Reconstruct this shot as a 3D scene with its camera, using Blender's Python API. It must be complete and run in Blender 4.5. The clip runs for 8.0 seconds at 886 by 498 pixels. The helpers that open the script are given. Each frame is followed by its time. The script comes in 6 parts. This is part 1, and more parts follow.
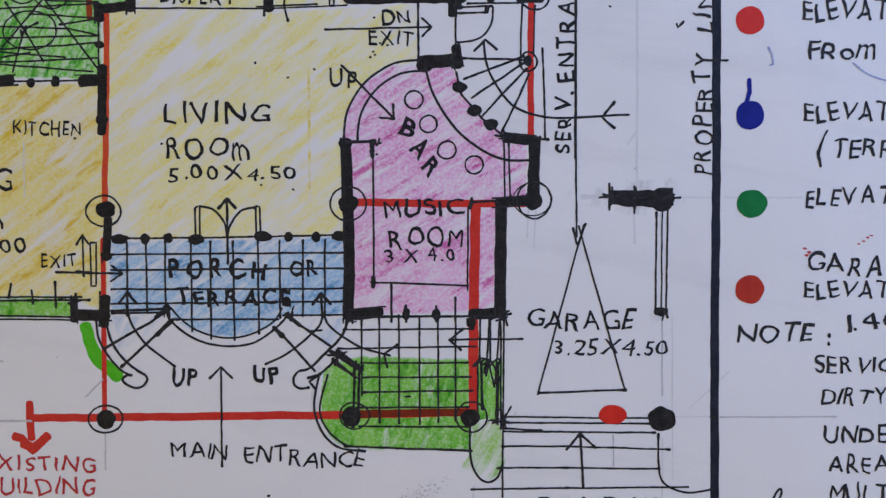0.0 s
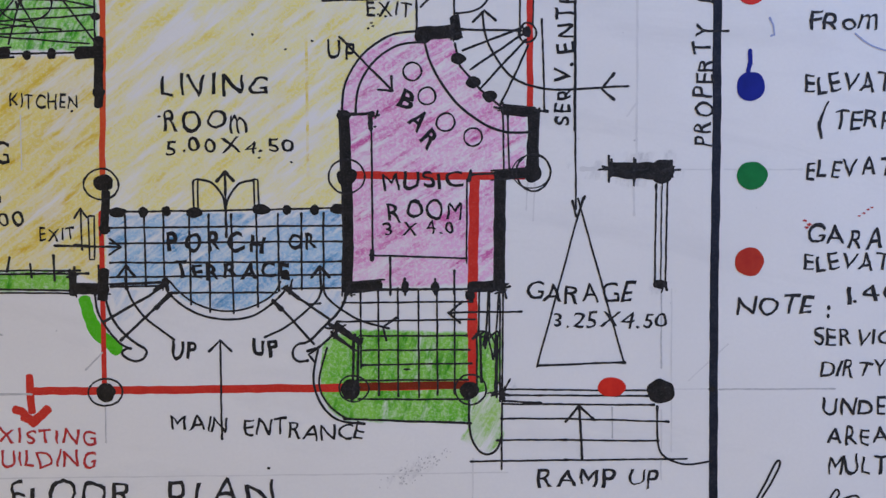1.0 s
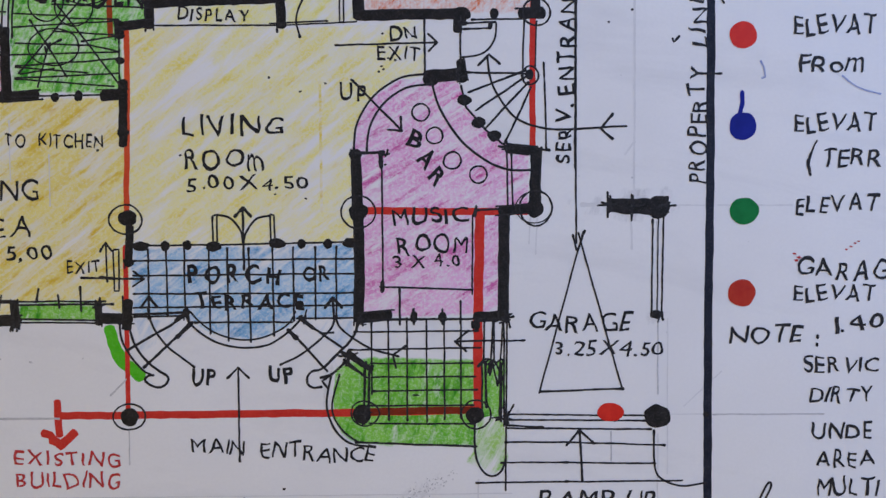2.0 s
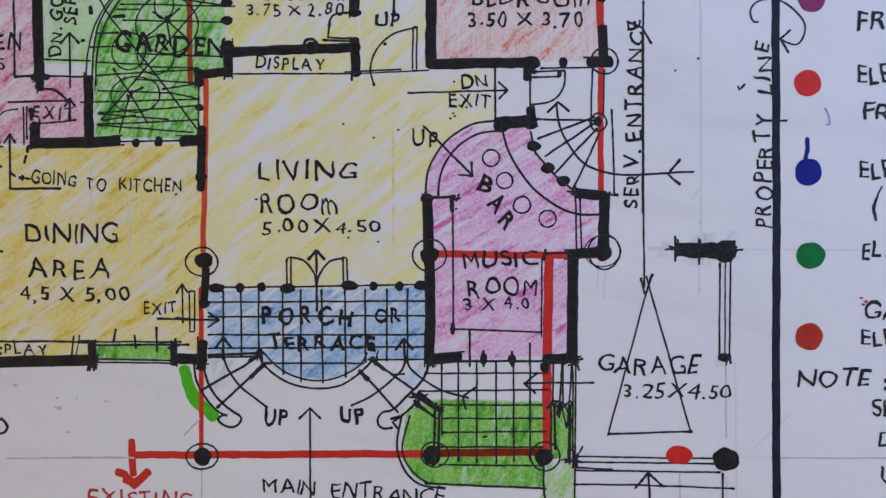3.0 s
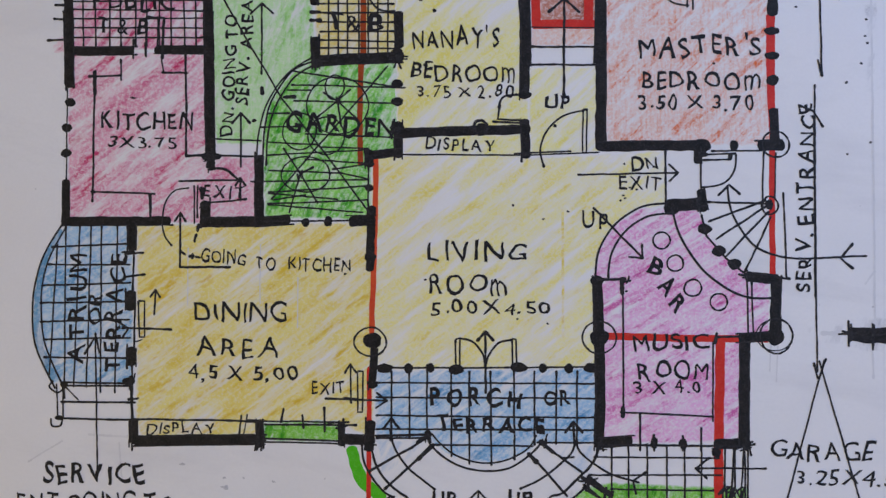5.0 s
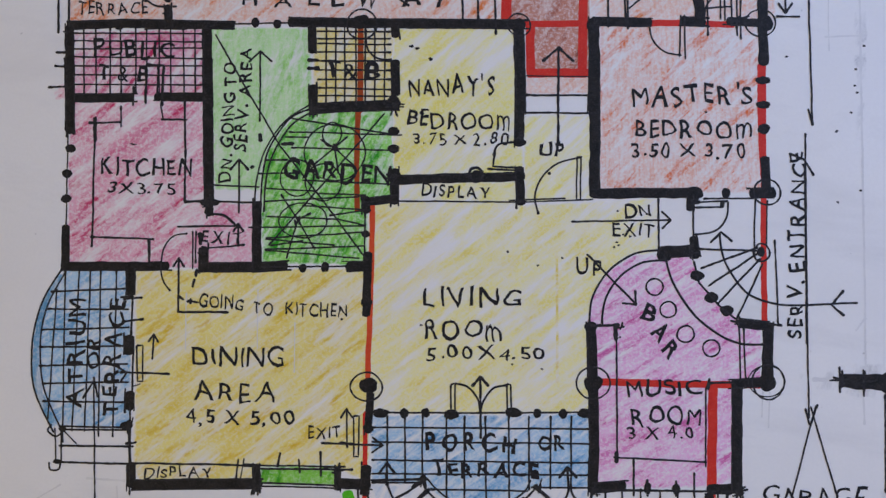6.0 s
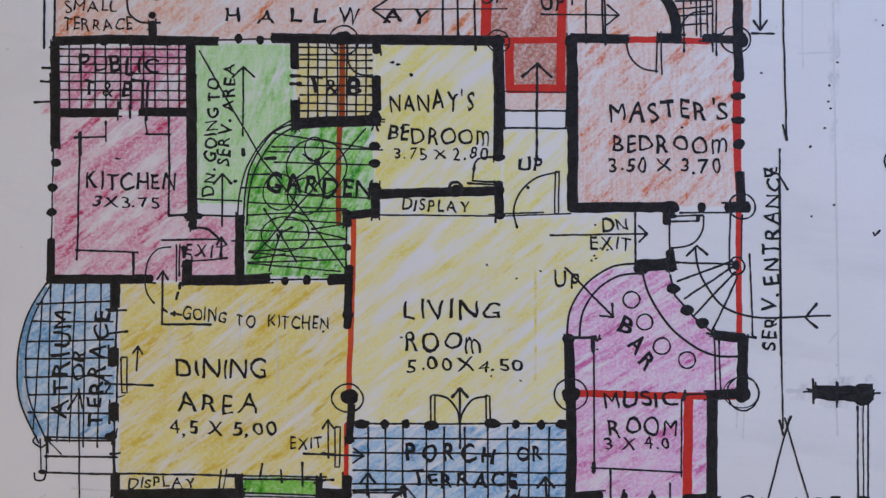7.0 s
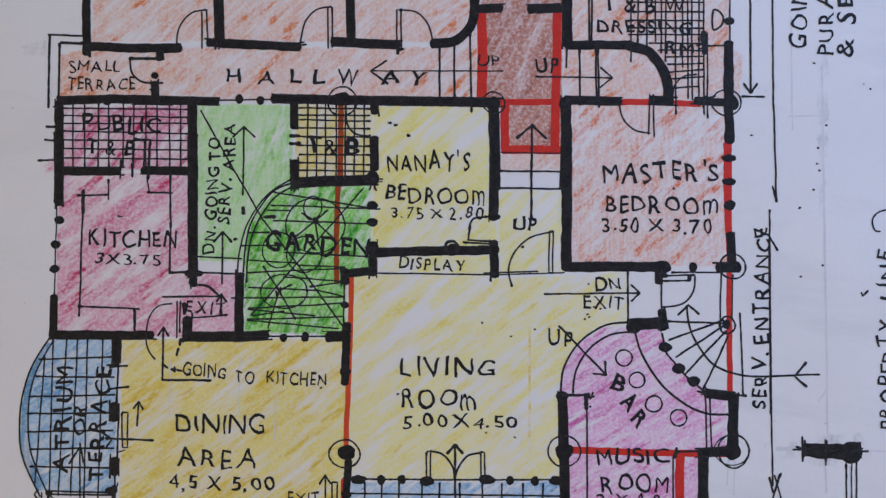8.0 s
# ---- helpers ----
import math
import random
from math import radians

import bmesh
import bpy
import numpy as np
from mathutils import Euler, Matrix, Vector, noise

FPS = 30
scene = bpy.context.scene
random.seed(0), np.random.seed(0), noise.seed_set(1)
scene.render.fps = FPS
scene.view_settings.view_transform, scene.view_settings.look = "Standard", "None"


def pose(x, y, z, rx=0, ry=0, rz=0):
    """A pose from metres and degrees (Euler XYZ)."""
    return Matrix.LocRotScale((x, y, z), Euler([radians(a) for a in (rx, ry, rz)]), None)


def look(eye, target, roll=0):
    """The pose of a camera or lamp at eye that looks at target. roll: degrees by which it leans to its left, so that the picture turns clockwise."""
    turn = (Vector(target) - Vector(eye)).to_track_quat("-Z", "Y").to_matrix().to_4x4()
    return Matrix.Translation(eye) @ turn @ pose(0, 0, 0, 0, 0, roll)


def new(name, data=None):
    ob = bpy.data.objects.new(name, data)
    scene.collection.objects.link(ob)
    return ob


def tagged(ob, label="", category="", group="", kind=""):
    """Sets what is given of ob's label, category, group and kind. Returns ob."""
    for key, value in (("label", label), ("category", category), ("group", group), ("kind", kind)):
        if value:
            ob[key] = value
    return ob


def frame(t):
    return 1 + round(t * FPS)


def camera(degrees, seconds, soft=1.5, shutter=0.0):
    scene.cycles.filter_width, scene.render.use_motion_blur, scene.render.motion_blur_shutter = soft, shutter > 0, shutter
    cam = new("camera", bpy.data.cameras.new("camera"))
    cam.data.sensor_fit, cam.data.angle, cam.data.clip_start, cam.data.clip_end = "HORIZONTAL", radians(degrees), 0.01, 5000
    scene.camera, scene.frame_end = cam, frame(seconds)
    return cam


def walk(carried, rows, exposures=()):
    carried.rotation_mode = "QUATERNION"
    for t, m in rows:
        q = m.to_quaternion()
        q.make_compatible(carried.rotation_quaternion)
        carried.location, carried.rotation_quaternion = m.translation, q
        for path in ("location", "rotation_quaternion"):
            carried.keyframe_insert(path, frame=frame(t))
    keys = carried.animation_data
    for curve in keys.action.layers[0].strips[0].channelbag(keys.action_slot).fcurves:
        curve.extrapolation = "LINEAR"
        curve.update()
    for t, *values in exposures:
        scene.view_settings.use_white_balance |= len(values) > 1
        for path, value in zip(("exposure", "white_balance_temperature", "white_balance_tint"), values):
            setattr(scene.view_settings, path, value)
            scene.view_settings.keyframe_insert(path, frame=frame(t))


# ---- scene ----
cam = camera(66, 8.0, soft=1.4)
walk(cam, [
    (0.0, pose(0.00000, -0.00000, 0.13719, -0.524, -0.246, 0.000)),
    (0.1, pose(0.00011, -0.00071, 0.13635, -0.611, -0.215, -0.049)),
    (0.2, pose(0.00020, -0.00177, 0.13588, -0.697, -0.184, -0.005)),
    (0.3, pose(0.00066, -0.00260, 0.13538, -0.784, -0.153, -0.082)),
    (0.4, pose(0.00089, -0.00214, 0.13567, -0.870, -0.122, 0.034)),
    (0.5, pose(0.00095, -0.00090, 0.13676, -0.957, -0.091, -0.103)),
    (0.7, pose(0.00036, 0.00194, 0.13859, -1.180, -0.127, -0.173)),
    (0.8, pose(0.00023, 0.00096, 0.13777, -1.291, -0.145, -0.126)),
    (1.0, pose(0.00038, -0.00310, 0.13691, -1.513, -0.181, -0.109)),
    (1.2, pose(0.00021, -0.00147, 0.13717, -2.495, -0.237, -0.174)),
    (2.3, pose(-0.00160, 0.00513, 0.14503, -0.772, 0.248, -0.119)),
    (2.5, pose(-0.00354, 0.00671, 0.14500, -0.344, 0.413, -0.102)),
    (2.7, pose(-0.00658, 0.00845, 0.14581, -0.030, 0.535, -0.006)),
    (3.0, pose(-0.01371, 0.00804, 0.14633, 0.441, 0.717, 0.067)),
    (3.2, pose(-0.02039, 0.00842, 0.14734, 0.712, 0.808, 0.204)),
    (3.5, pose(-0.02999, 0.00858, 0.14780, 1.118, 0.944, 0.278)),
    (3.7, pose(-0.03545, 0.00939, 0.14776, 1.255, 1.109, 0.422)),
    (4.0, pose(-0.04077, 0.01281, 0.14749, 1.461, 1.357, 0.513)),
    (4.2, pose(-0.04330, 0.01513, 0.14737, 1.418, 1.399, 0.450)),
    (4.5, pose(-0.04689, 0.01755, 0.14659, 1.353, 1.462, 0.515)),
    (4.7, pose(-0.04855, 0.01911, 0.14674, 1.478, 1.443, 0.475)),
    (5.8, pose(-0.04760, 0.03001, 0.14839, 2.166, 1.342, 0.607)),
    (6.0, pose(-0.04766, 0.03056, 0.14895, 2.291, 1.323, 0.595)),
    (6.2, pose(-0.04695, 0.02971, 0.14910, 2.238, 1.278, 0.632)),
    (6.5, pose(-0.04495, 0.02954, 0.14921, 2.157, 1.212, 0.663)),
    (6.7, pose(-0.04376, 0.03103, 0.15040, 2.215, 1.201, 0.625)),
    (7.0, pose(-0.04361, 0.03342, 0.15118, 2.302, 1.185, 0.595)),
    (7.2, pose(-0.04384, 0.03488, 0.15148, 2.407, 1.206, 0.578)),
    (7.5, pose(-0.04316, 0.03912, 0.15358, 2.566, 1.238, 0.655)),
    (7.7, pose(-0.04340, 0.04088, 0.15343, 2.643, 1.199, 0.704)),
    (8.0, pose(-0.04290, 0.04518, 0.15445, 2.760, 1.141, 0.781)),
], exposures=[(0.0, 0.03), (4.5, 0.07), (8.0, 0.05)])
w = bpy.data.worlds.new("room_air")
w.use_nodes = True
w.node_tree.nodes["Background"].inputs[0].default_value = (0.75, 0.85, 1.0, 1)
w.node_tree.nodes["Background"].inputs[1].default_value = 0.3
scene.world = w

# Cool daylight enters by an assumed, unseen window beside the table.
sky = bpy.data.lights.new("window_daylight", "AREA")
sky.shape, sky.size, sky.size_y, sky.energy, sky.color = "RECTANGLE", 0.55, 0.45, 3.5, (0.28, 0.485, 1.0)
sky_ob = new("window_daylight", sky)
sky_ob.matrix_world = look((0.365, 0.30, 0.36), (-0.02, 0.08, 0.14))
# Warm fill lamp, added behind the table; its opening is unseen too.
lamp = bpy.data.lights.new("added_warm_fill", "AREA")
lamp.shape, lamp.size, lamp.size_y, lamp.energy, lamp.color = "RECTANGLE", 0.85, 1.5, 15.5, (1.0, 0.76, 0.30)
lamp_ob = new("added_warm_fill", lamp)
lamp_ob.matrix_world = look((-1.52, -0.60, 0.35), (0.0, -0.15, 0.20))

# ---- materials ----


def material(name, roughness=0.6):
    m = bpy.data.materials.new(name)
    m.use_nodes = True
    nodes, links = m.node_tree.nodes, m.node_tree.links
    shader = nodes["Principled BSDF"]
    shader.inputs["Roughness"].default_value = roughness
    shader.inputs["Specular IOR Level"].default_value = 0.25
    return m, nodes, links, shader


def coords(nodes, links, turn=0.0, stretch=(1, 1, 1)):
    tex = nodes.new("ShaderNodeTexCoord")
    turned = nodes.new("ShaderNodeMapping")
    turned.inputs["Rotation"].default_value = (0, 0, radians(-turn))
    links.new(tex.outputs["Object"], turned.inputs["Vector"])
    stretched = nodes.new("ShaderNodeMapping")
    stretched.inputs["Scale"].default_value = stretch
    links.new(turned.outputs["Vector"], stretched.inputs["Vector"])
    return stretched.outputs["Vector"]


def noise_of(nodes, links, vector, scale, detail=3.0, rough=0.55, distortion=0.0):
    n = nodes.new("ShaderNodeTexNoise")
    n.inputs["Scale"].default_value = scale
    n.inputs["Detail"].default_value = detail
    n.inputs["Roughness"].default_value = rough
    n.inputs["Distortion"].default_value = distortion
    links.new(vector, n.inputs["Vector"])
    return n.outputs["Fac"]


def ranged(nodes, links, value, low, high, to_low=0.0, to_high=1.0):
    n = nodes.new("ShaderNodeMapRange")
    n.inputs["From Min"].default_value, n.inputs["From Max"].default_value = low, high
    n.inputs["To Min"].default_value, n.inputs["To Max"].default_value = to_low, to_high
    links.new(value, n.inputs["Value"])
    return n.outputs["Result"]


def calc(nodes, links, kind, a, b):
    n = nodes.new("ShaderNodeMath")
    n.operation, n.use_clamp = kind, True
    for value, socket in ((a, n.inputs[0]), (b, n.inputs[1])):
        if isinstance(value, (int, float)):
            socket.default_value = value
        else:
            links.new(value, socket)
    return n.outputs[0]


def blend(nodes, links, fac, a, b):
    n = nodes.new("ShaderNodeMix")
    n.data_type = "RGBA"
    if isinstance(fac, (int, float)):
        n.inputs["Factor"].default_value = fac
    else:
        links.new(fac, n.inputs["Factor"])
    for value, socket in ((a, n.inputs["A"]), (b, n.inputs["B"])):
        if isinstance(value, tuple):
            socket.default_value = (*value, 1)
        else:
            links.new(value, socket)
    return n.outputs["Result"]


PAPER_WHITE = (0.86, 0.86, 0.86)


def paper_colour(nodes, links):
    plain = coords(nodes, links)
    cloud = ranged(nodes, links, noise_of(nodes, links, plain, 28, 4), 0.35, 0.7)
    fibre = ranged(nodes, links, noise_of(nodes, links, plain, 1400, 2), 0.3, 0.75)
    tint = blend(nodes, links, cloud, PAPER_WHITE, (0.82, 0.815, 0.81))
    return blend(nodes, links, calc(nodes, links, "MULTIPLY", fibre, 0.35), tint, (0.78, 0.78, 0.785)), plain


def tooth(nodes, links, shader, plain, strength=0.25, scale=2600):
    """The tooth of the paper, over the slow waves of a sheet that does not lie quite flat."""
    wave = nodes.new("ShaderNodeBump")
    wave.inputs["Strength"].default_value = 1.0
    wave.inputs["Distance"].default_value = 0.0011
    links.new(noise_of(nodes, links, plain, 16, 1), wave.inputs["Height"])
    bump = nodes.new("ShaderNodeBump")
    bump.inputs["Strength"].default_value = strength
    bump.inputs["Distance"].default_value = 0.00006
    links.new(noise_of(nodes, links, plain, scale, 3), bump.inputs["Height"])
    links.new(wave.outputs["Normal"], bump.inputs["Normal"])
    links.new(bump.outputs["Normal"], shader.inputs["Normal"])


def paper_material():
    m, nodes, links, shader = material("drawing_paper", 0.75)
    colour, plain = paper_colour(nodes, links)
    # faint graphite smudges rubbed over the sheet
    smudge = ranged(nodes, links, noise_of(nodes, links, coords(nodes, links, 80, (1, 0.25, 1)), 60, 5, 0.65, 0.4), 0.54, 0.78, 0, 0.26)
    colour = blend(nodes, links, smudge, colour, (0.5, 0.5, 0.52))
    # specks of graphite dust
    speck = ranged(nodes, links, noise_of(nodes, links, plain, 420, 1), 0.79, 0.83, 0, 0.6)
    colour = blend(nodes, links, speck, colour, (0.3, 0.3, 0.33))
    links.new(colour, shader.inputs["Base Color"])
    tooth(nodes, links, shader, plain, 0.15)
    return m


def pencil(name, light, full, turn=38.0, cover=0.5, pitch=620.0, along=0.13, deep=None, grain=0.4, fleck=1300.0, amount=(0.58, 0.70), rub=0.0):
    """Coloured pencil on paper: slanting strokes, bare paper between them, tooth of the sheet.

    The mesh attribute "pressure" says how hard the pencil went: it runs out towards a patch's rim.
    """
    m, nodes, links, shader = material(name, 0.7)
    base, plain = paper_colour(nodes, links)
    streak = noise_of(nodes, links, coords(nodes, links, turn, (along, 1, 1)), pitch, 3, 0.6, 0.25)
    wide = noise_of(nodes, links, coords(nodes, links, turn + 5, (0.2, 1, 1)), pitch * 0.5, 4, 0.62, 0.3)
    patch = ranged(nodes, links, noise_of(nodes, links, coords(nodes, links, turn, (0.5, 1, 1)), 75, 2), 0.3, 0.7, -0.07, 0.07)
    fine = noise_of(nodes, links, plain, fleck, 4, 0.8)
    low = 0.605 - 0.26 * cover
    shifted = []
    for strokes in (streak, wide):
        n = nodes.new("ShaderNodeMath")
        n.operation = "ADD"
        links.new(strokes, n.inputs[0])
        links.new(patch, n.inputs[1])
        shifted.append(n.outputs[0])
    a = ranged(nodes, links, shifted[0], low - 0.06, low + 0.11)
    b = ranged(nodes, links, shifted[1], low - 0.05, low + 0.09)
    body = calc(nodes, links, "ADD", calc(nodes, links, "MULTIPLY", a, 0.5), calc(nodes, links, "MULTIPLY", b, 0.6))
    dusted = calc(nodes, links, "MULTIPLY", body, ranged(nodes, links, fine, 0.40, 0.55, 1.0 - grain, 1.0))
    wash = calc(nodes, links, "ADD", dusted, 0.10 * cover)
    if rub:
        # ridges of whatever lay under the sheet
        ridge = ranged(nodes, links, noise_of(nodes, links, coords(nodes, links, 2, (1, 0.12, 1)), 1500, 2, 0.6), 0.44, 0.60, 1.0 - rub, 1.0)
        wash = calc(nodes, links, "MULTIPLY", wash, ridge)
    thick = ranged(nodes, links, noise_of(nodes, links, coords(nodes, links, turn, (0.35, 1, 1)), 190, 4, 0.65), 0.42, 0.64)
    thick = calc(nodes, links, "MULTIPLY", thick, ranged(nodes, links, streak, 0.3, 0.6))
    colour = blend(nodes, links, thick, light, full)
    if deep:
        dark = ranged(nodes, links, noise_of(nodes, links, coords(nodes, links, turn, (0.28, 1, 1)), 330, 4, 0.7), amount[0], amount[1])
        colour = blend(nodes, links, dark, colour, deep)
        wash = calc(nodes, links, "ADD", wash, calc(nodes, links, "MULTIPLY", dark, 0.35))
    pressed = nodes.new("ShaderNodeAttribute")
    pressed.attribute_name = "pressure"
    uneven = calc(nodes, links, "ADD", pressed.outputs["Fac"], calc(nodes, links, "MULTIPLY", pressed.outputs["Fac"], ranged(nodes, links, fine, 0.35, 0.65)))
    wash = calc(nodes, links, "MULTIPLY", wash, uneven)
    links.new(blend(nodes, links, wash, base, colour), shader.inputs["Base Color"])
    tooth(nodes, links, shader, plain, 0.2)
    return m


def liquid(name, colour, second, roughness=0.45, scale=500, worn=0.0):
    """Ink or marker: nearly flat colour with darker laps and a little paper showing through."""
    m, nodes, links, shader = material(name, roughness)
    shader.inputs["Specular IOR Level"].default_value = 0.12
    plain = coords(nodes, links)
    lap = ranged(nodes, links, noise_of(nodes, links, plain, scale, 4, 0.65), 0.3, 0.7)
    mixed = blend(nodes, links, lap, colour, second)
    if worn:
        bare = ranged(nodes, links, noise_of(nodes, links, plain, 2400, 3, 0.7), 0.52, 0.75, 0, worn)
        mixed = blend(nodes, links, bare, mixed, (0.6, 0.6, 0.6))
    links.new(mixed, shader.inputs["Base Color"])
    tooth(nodes, links, shader, plain, 0.12)
    return m


PAPER = paper_material()
INK = liquid("black_pen_ink", (0.013, 0.013, 0.015), (0.034, 0.033, 0.035), 0.6, 700, 0.03)
THIN_INK = liquid("grey_black_pen_ink", (0.013, 0.013, 0.015), (0.042, 0.041, 0.043), 0.6, 900, 0.06)
MARKER = liquid("black_marker", (0.011, 0.0105, 0.011), (0.029, 0.027, 0.027), 0.6, 420, 0.05)
BORDER = liquid("blue_black_marker", (0.010, 0.012, 0.022), (0.026, 0.030, 0.046), 0.6, 420, 0.05)
GRAPHITE = liquid("graphite_pencil", (0.44, 0.44, 0.46), (0.66, 0.66, 0.67), 0.5, 600, 0.4)
FINE_PEN = liquid("fine_grey_black_pen_ink", (0.010, 0.010, 0.013), (0.04, 0.04, 0.043), 0.6, 900, 0.1)
HALO = pencil("rubbed_graphite_haze", (0.62, 0.62, 0.63), (0.50, 0.50, 0.52), 70, 0.16, pitch=420, along=0.4, grain=0.6)
SMUDGE = liquid("rubbed_graphite", (0.68, 0.68, 0.69), (0.77, 0.77, 0.77), 0.6, 260)
RED = liquid("red_marker", (0.68, 0.045, 0.030), (0.58, 0.030, 0.022), 0.5, 350, 0.08)
ORANGE_RED = liquid("orange_red_marker", (0.72, 0.11, 0.035), (0.62, 0.06, 0.025), 0.5, 350, 0.06)
DARK_RED = liquid("red_marker_over_green", (0.24, 0.030, 0.012), (0.17, 0.022, 0.010), 0.5, 350, 0.05)
BROWN_RED = liquid("brownish_red_marker", (0.40, 0.075, 0.018), (0.30, 0.05, 0.015), 0.5, 350, 0.1)
RED_PEN = liquid("red_pen_ink", (0.56, 0.045, 0.045), (0.44, 0.03, 0.035), 0.5, 900, 0.15)
BLUE_DOT = liquid("blue_marker", (0.006, 0.013, 0.20), (0.010, 0.018, 0.27), 0.45, 300)
BLUE_PEN = liquid("pale_blue_pen", (0.22, 0.28, 0.55), (0.45, 0.5, 0.68), 0.5, 900, 0.5)
GREEN_DOT = liquid("green_marker", (0.005, 0.16, 0.036), (0.008, 0.21, 0.05), 0.45, 300)
RED_DOT = liquid("bright_red_marker", (0.74, 0.040, 0.024), (0.62, 0.026, 0.020), 0.45, 300)
BRICK_DOT = liquid("brick_red_marker", (0.44, 0.030, 0.020), (0.52, 0.050, 0.026), 0.45, 300)
PURPLE_DOT = liquid("plum_marker", (0.24, 0.03, 0.10), (0.30, 0.04, 0.13), 0.45, 300)
GREEN_LINE = liquid("grass_green_marker", (0.065, 0.47, 0.010), (0.11, 0.55, 0.025), 0.55, 600, 0.10)
YELLOW = pencil("yellow_pencil", (0.87, 0.82, 0.38), (0.85, 0.74, 0.16), 38, 0.56, pitch=560, deep=(0.81, 0.64, 0.09), amount=(0.60, 0.76), grain=0.55)
GOLD = pencil("golden_yellow_pencil", (0.85, 0.75, 0.25), (0.80, 0.62, 0.08), 36, 0.71, deep=(0.74, 0.50, 0.03), amount=(0.56, 0.70), grain=0.45)
PALE_YELLOW = pencil("pale_yellow_pencil", (0.86, 0.82, 0.33), (0.82, 0.73, 0.10), 42, 0.58, pitch=500, grain=0.5)
TILE_GOLD = pencil("yellow_tile_pencil", (0.82, 0.72, 0.26), (0.76, 0.57, 0.08), 55, 0.62, grain=0.5)
PINK = pencil("magenta_pink_pencil", (0.84, 0.48, 0.72), (0.73, 0.21, 0.51), 31, 0.71, pitch=900, along=0.14, deep=(0.62, 0.10, 0.35), amount=(0.53, 0.66), grain=0.78, fleck=1400)
ROSE = pencil("rose_red_pencil", (0.80, 0.41, 0.53), (0.67, 0.15, 0.29), 36, 0.63, pitch=700, along=0.16, deep=(0.60, 0.04, 0.14), amount=(0.55, 0.67), fleck=1200, grain=0.75)
ROSE_TILE = pencil("crimson_pencil", (0.76, 0.32, 0.46), (0.60, 0.09, 0.23), 52, 0.63, deep=(0.52, 0.02, 0.11), amount=(0.53, 0.65), grain=0.6)
BLUE = pencil("sky_blue_pencil", (0.38, 0.60, 0.80), (0.16, 0.40, 0.67), 34, 0.66, pitch=760, along=0.2, deep=(0.08, 0.29, 0.55), amount=(0.56, 0.68), grain=0.6)
DEEP_BLUE = pencil("deep_blue_pencil", (0.16, 0.37, 0.58), (0.07, 0.24, 0.44), 80, 0.95)
FAINT_BLUE = pencil("faint_blue_pencil", (0.58, 0.68, 0.80), (0.44, 0.58, 0.75), 60, 0.26)
GRASS = pencil("grass_green_pencil", (0.24, 0.62, 0.07), (0.09, 0.45, 0.012), 75, 0.96, pitch=600, along=0.8, deep=(0.025, 0.28, 0.008), amount=(0.52, 0.68), grain=0.4, fleck=1500)
PALE_GREEN = pencil("light_green_pencil", (0.50, 0.80, 0.36), (0.32, 0.69, 0.17), 68, 0.86, along=0.5, fleck=1300, grain=0.5, deep=(0.20, 0.57, 0.08), amount=(0.58, 0.72), rub=0.2)
GARDEN_GREEN = pencil("garden_green_pencil", (0.32, 0.74, 0.15), (0.10, 0.50, 0.03), 62, 0.74, along=0.4, deep=(0.025, 0.32, 0.012), amount=(0.50, 0.64), grain=0.55, fleck=1200)
LOOSE_GREEN = pencil("loose_green_pencil", (0.38, 0.66, 0.16), (0.22, 0.54, 0.06), 60, 0.50)
SALMON = pencil("salmon_pencil", (0.83, 0.52, 0.42), (0.79, 0.34, 0.20), 44, 0.68, pitch=760, along=0.25, deep=(0.76, 0.17, 0.05), amount=(0.54, 0.64), grain=0.8, fleck=1500, rub=0.45)
PALE_SALMON = pencil("pale_salmon_pencil", (0.83, 0.56, 0.45), (0.79, 0.39, 0.24), 42, 0.68, pitch=760, along=0.2, deep=(0.76, 0.20, 0.04), amount=(0.55, 0.67), grain=0.7, fleck=1300, rub=0.25)
STAIR_BROWN = pencil("reddish_brown_pencil", (0.57, 0.25, 0.18), (0.42, 0.13, 0.08), 62, 0.86, deep=(0.28, 0.07, 0.045), grain=0.6, fleck=1200)
TABLE_WOOD = liquid("oiled_table_wood", (0.30, 0.19, 0.10), (0.22, 0.13, 0.065), 0.4, 12)
WALL_PAINT = liquid("warm_white_wall_paint", (0.74, 0.70, 0.64), (0.70, 0.66, 0.60), 0.8, 3)
FLOOR_TILE = liquid("beige_floor", (0.45, 0.38, 0.30), (0.40, 0.33, 0.26), 0.5, 3)

# ---- the room round the table ----


def part(name, bm, mat, parent=None, label=""):
    me = bpy.data.meshes.new(name)
    bm.to_mesh(me)
    bm.free()
    me.materials.append(mat)
    me.attributes.new("pressure", "FLOAT", "POINT").data.foreach_set("value", [1.0] * len(me.vertices))
    ob = new(name, me)
    if parent:
        ob.parent = parent
    if label:
        ob["label"] = label
    return ob


def box(name, x0, y0, z0, x1, y1, z1, mat, parent=None, bevel=0.0, label=""):
    bm = bmesh.new()
    size = Matrix.Diagonal((x1 - x0, y1 - y0, z1 - z0, 1))
    bmesh.ops.create_cube(bm, size=1, matrix=Matrix.Translation(((x0 + x1) / 2, (y0 + y1) / 2, (z0 + z1) / 2)) @ size)
    if bevel:
        bmesh.ops.bevel(bm, geom=list(bm.edges), offset=bevel, segments=2, affect="EDGES")
    return part(name, bm, mat, parent, label)


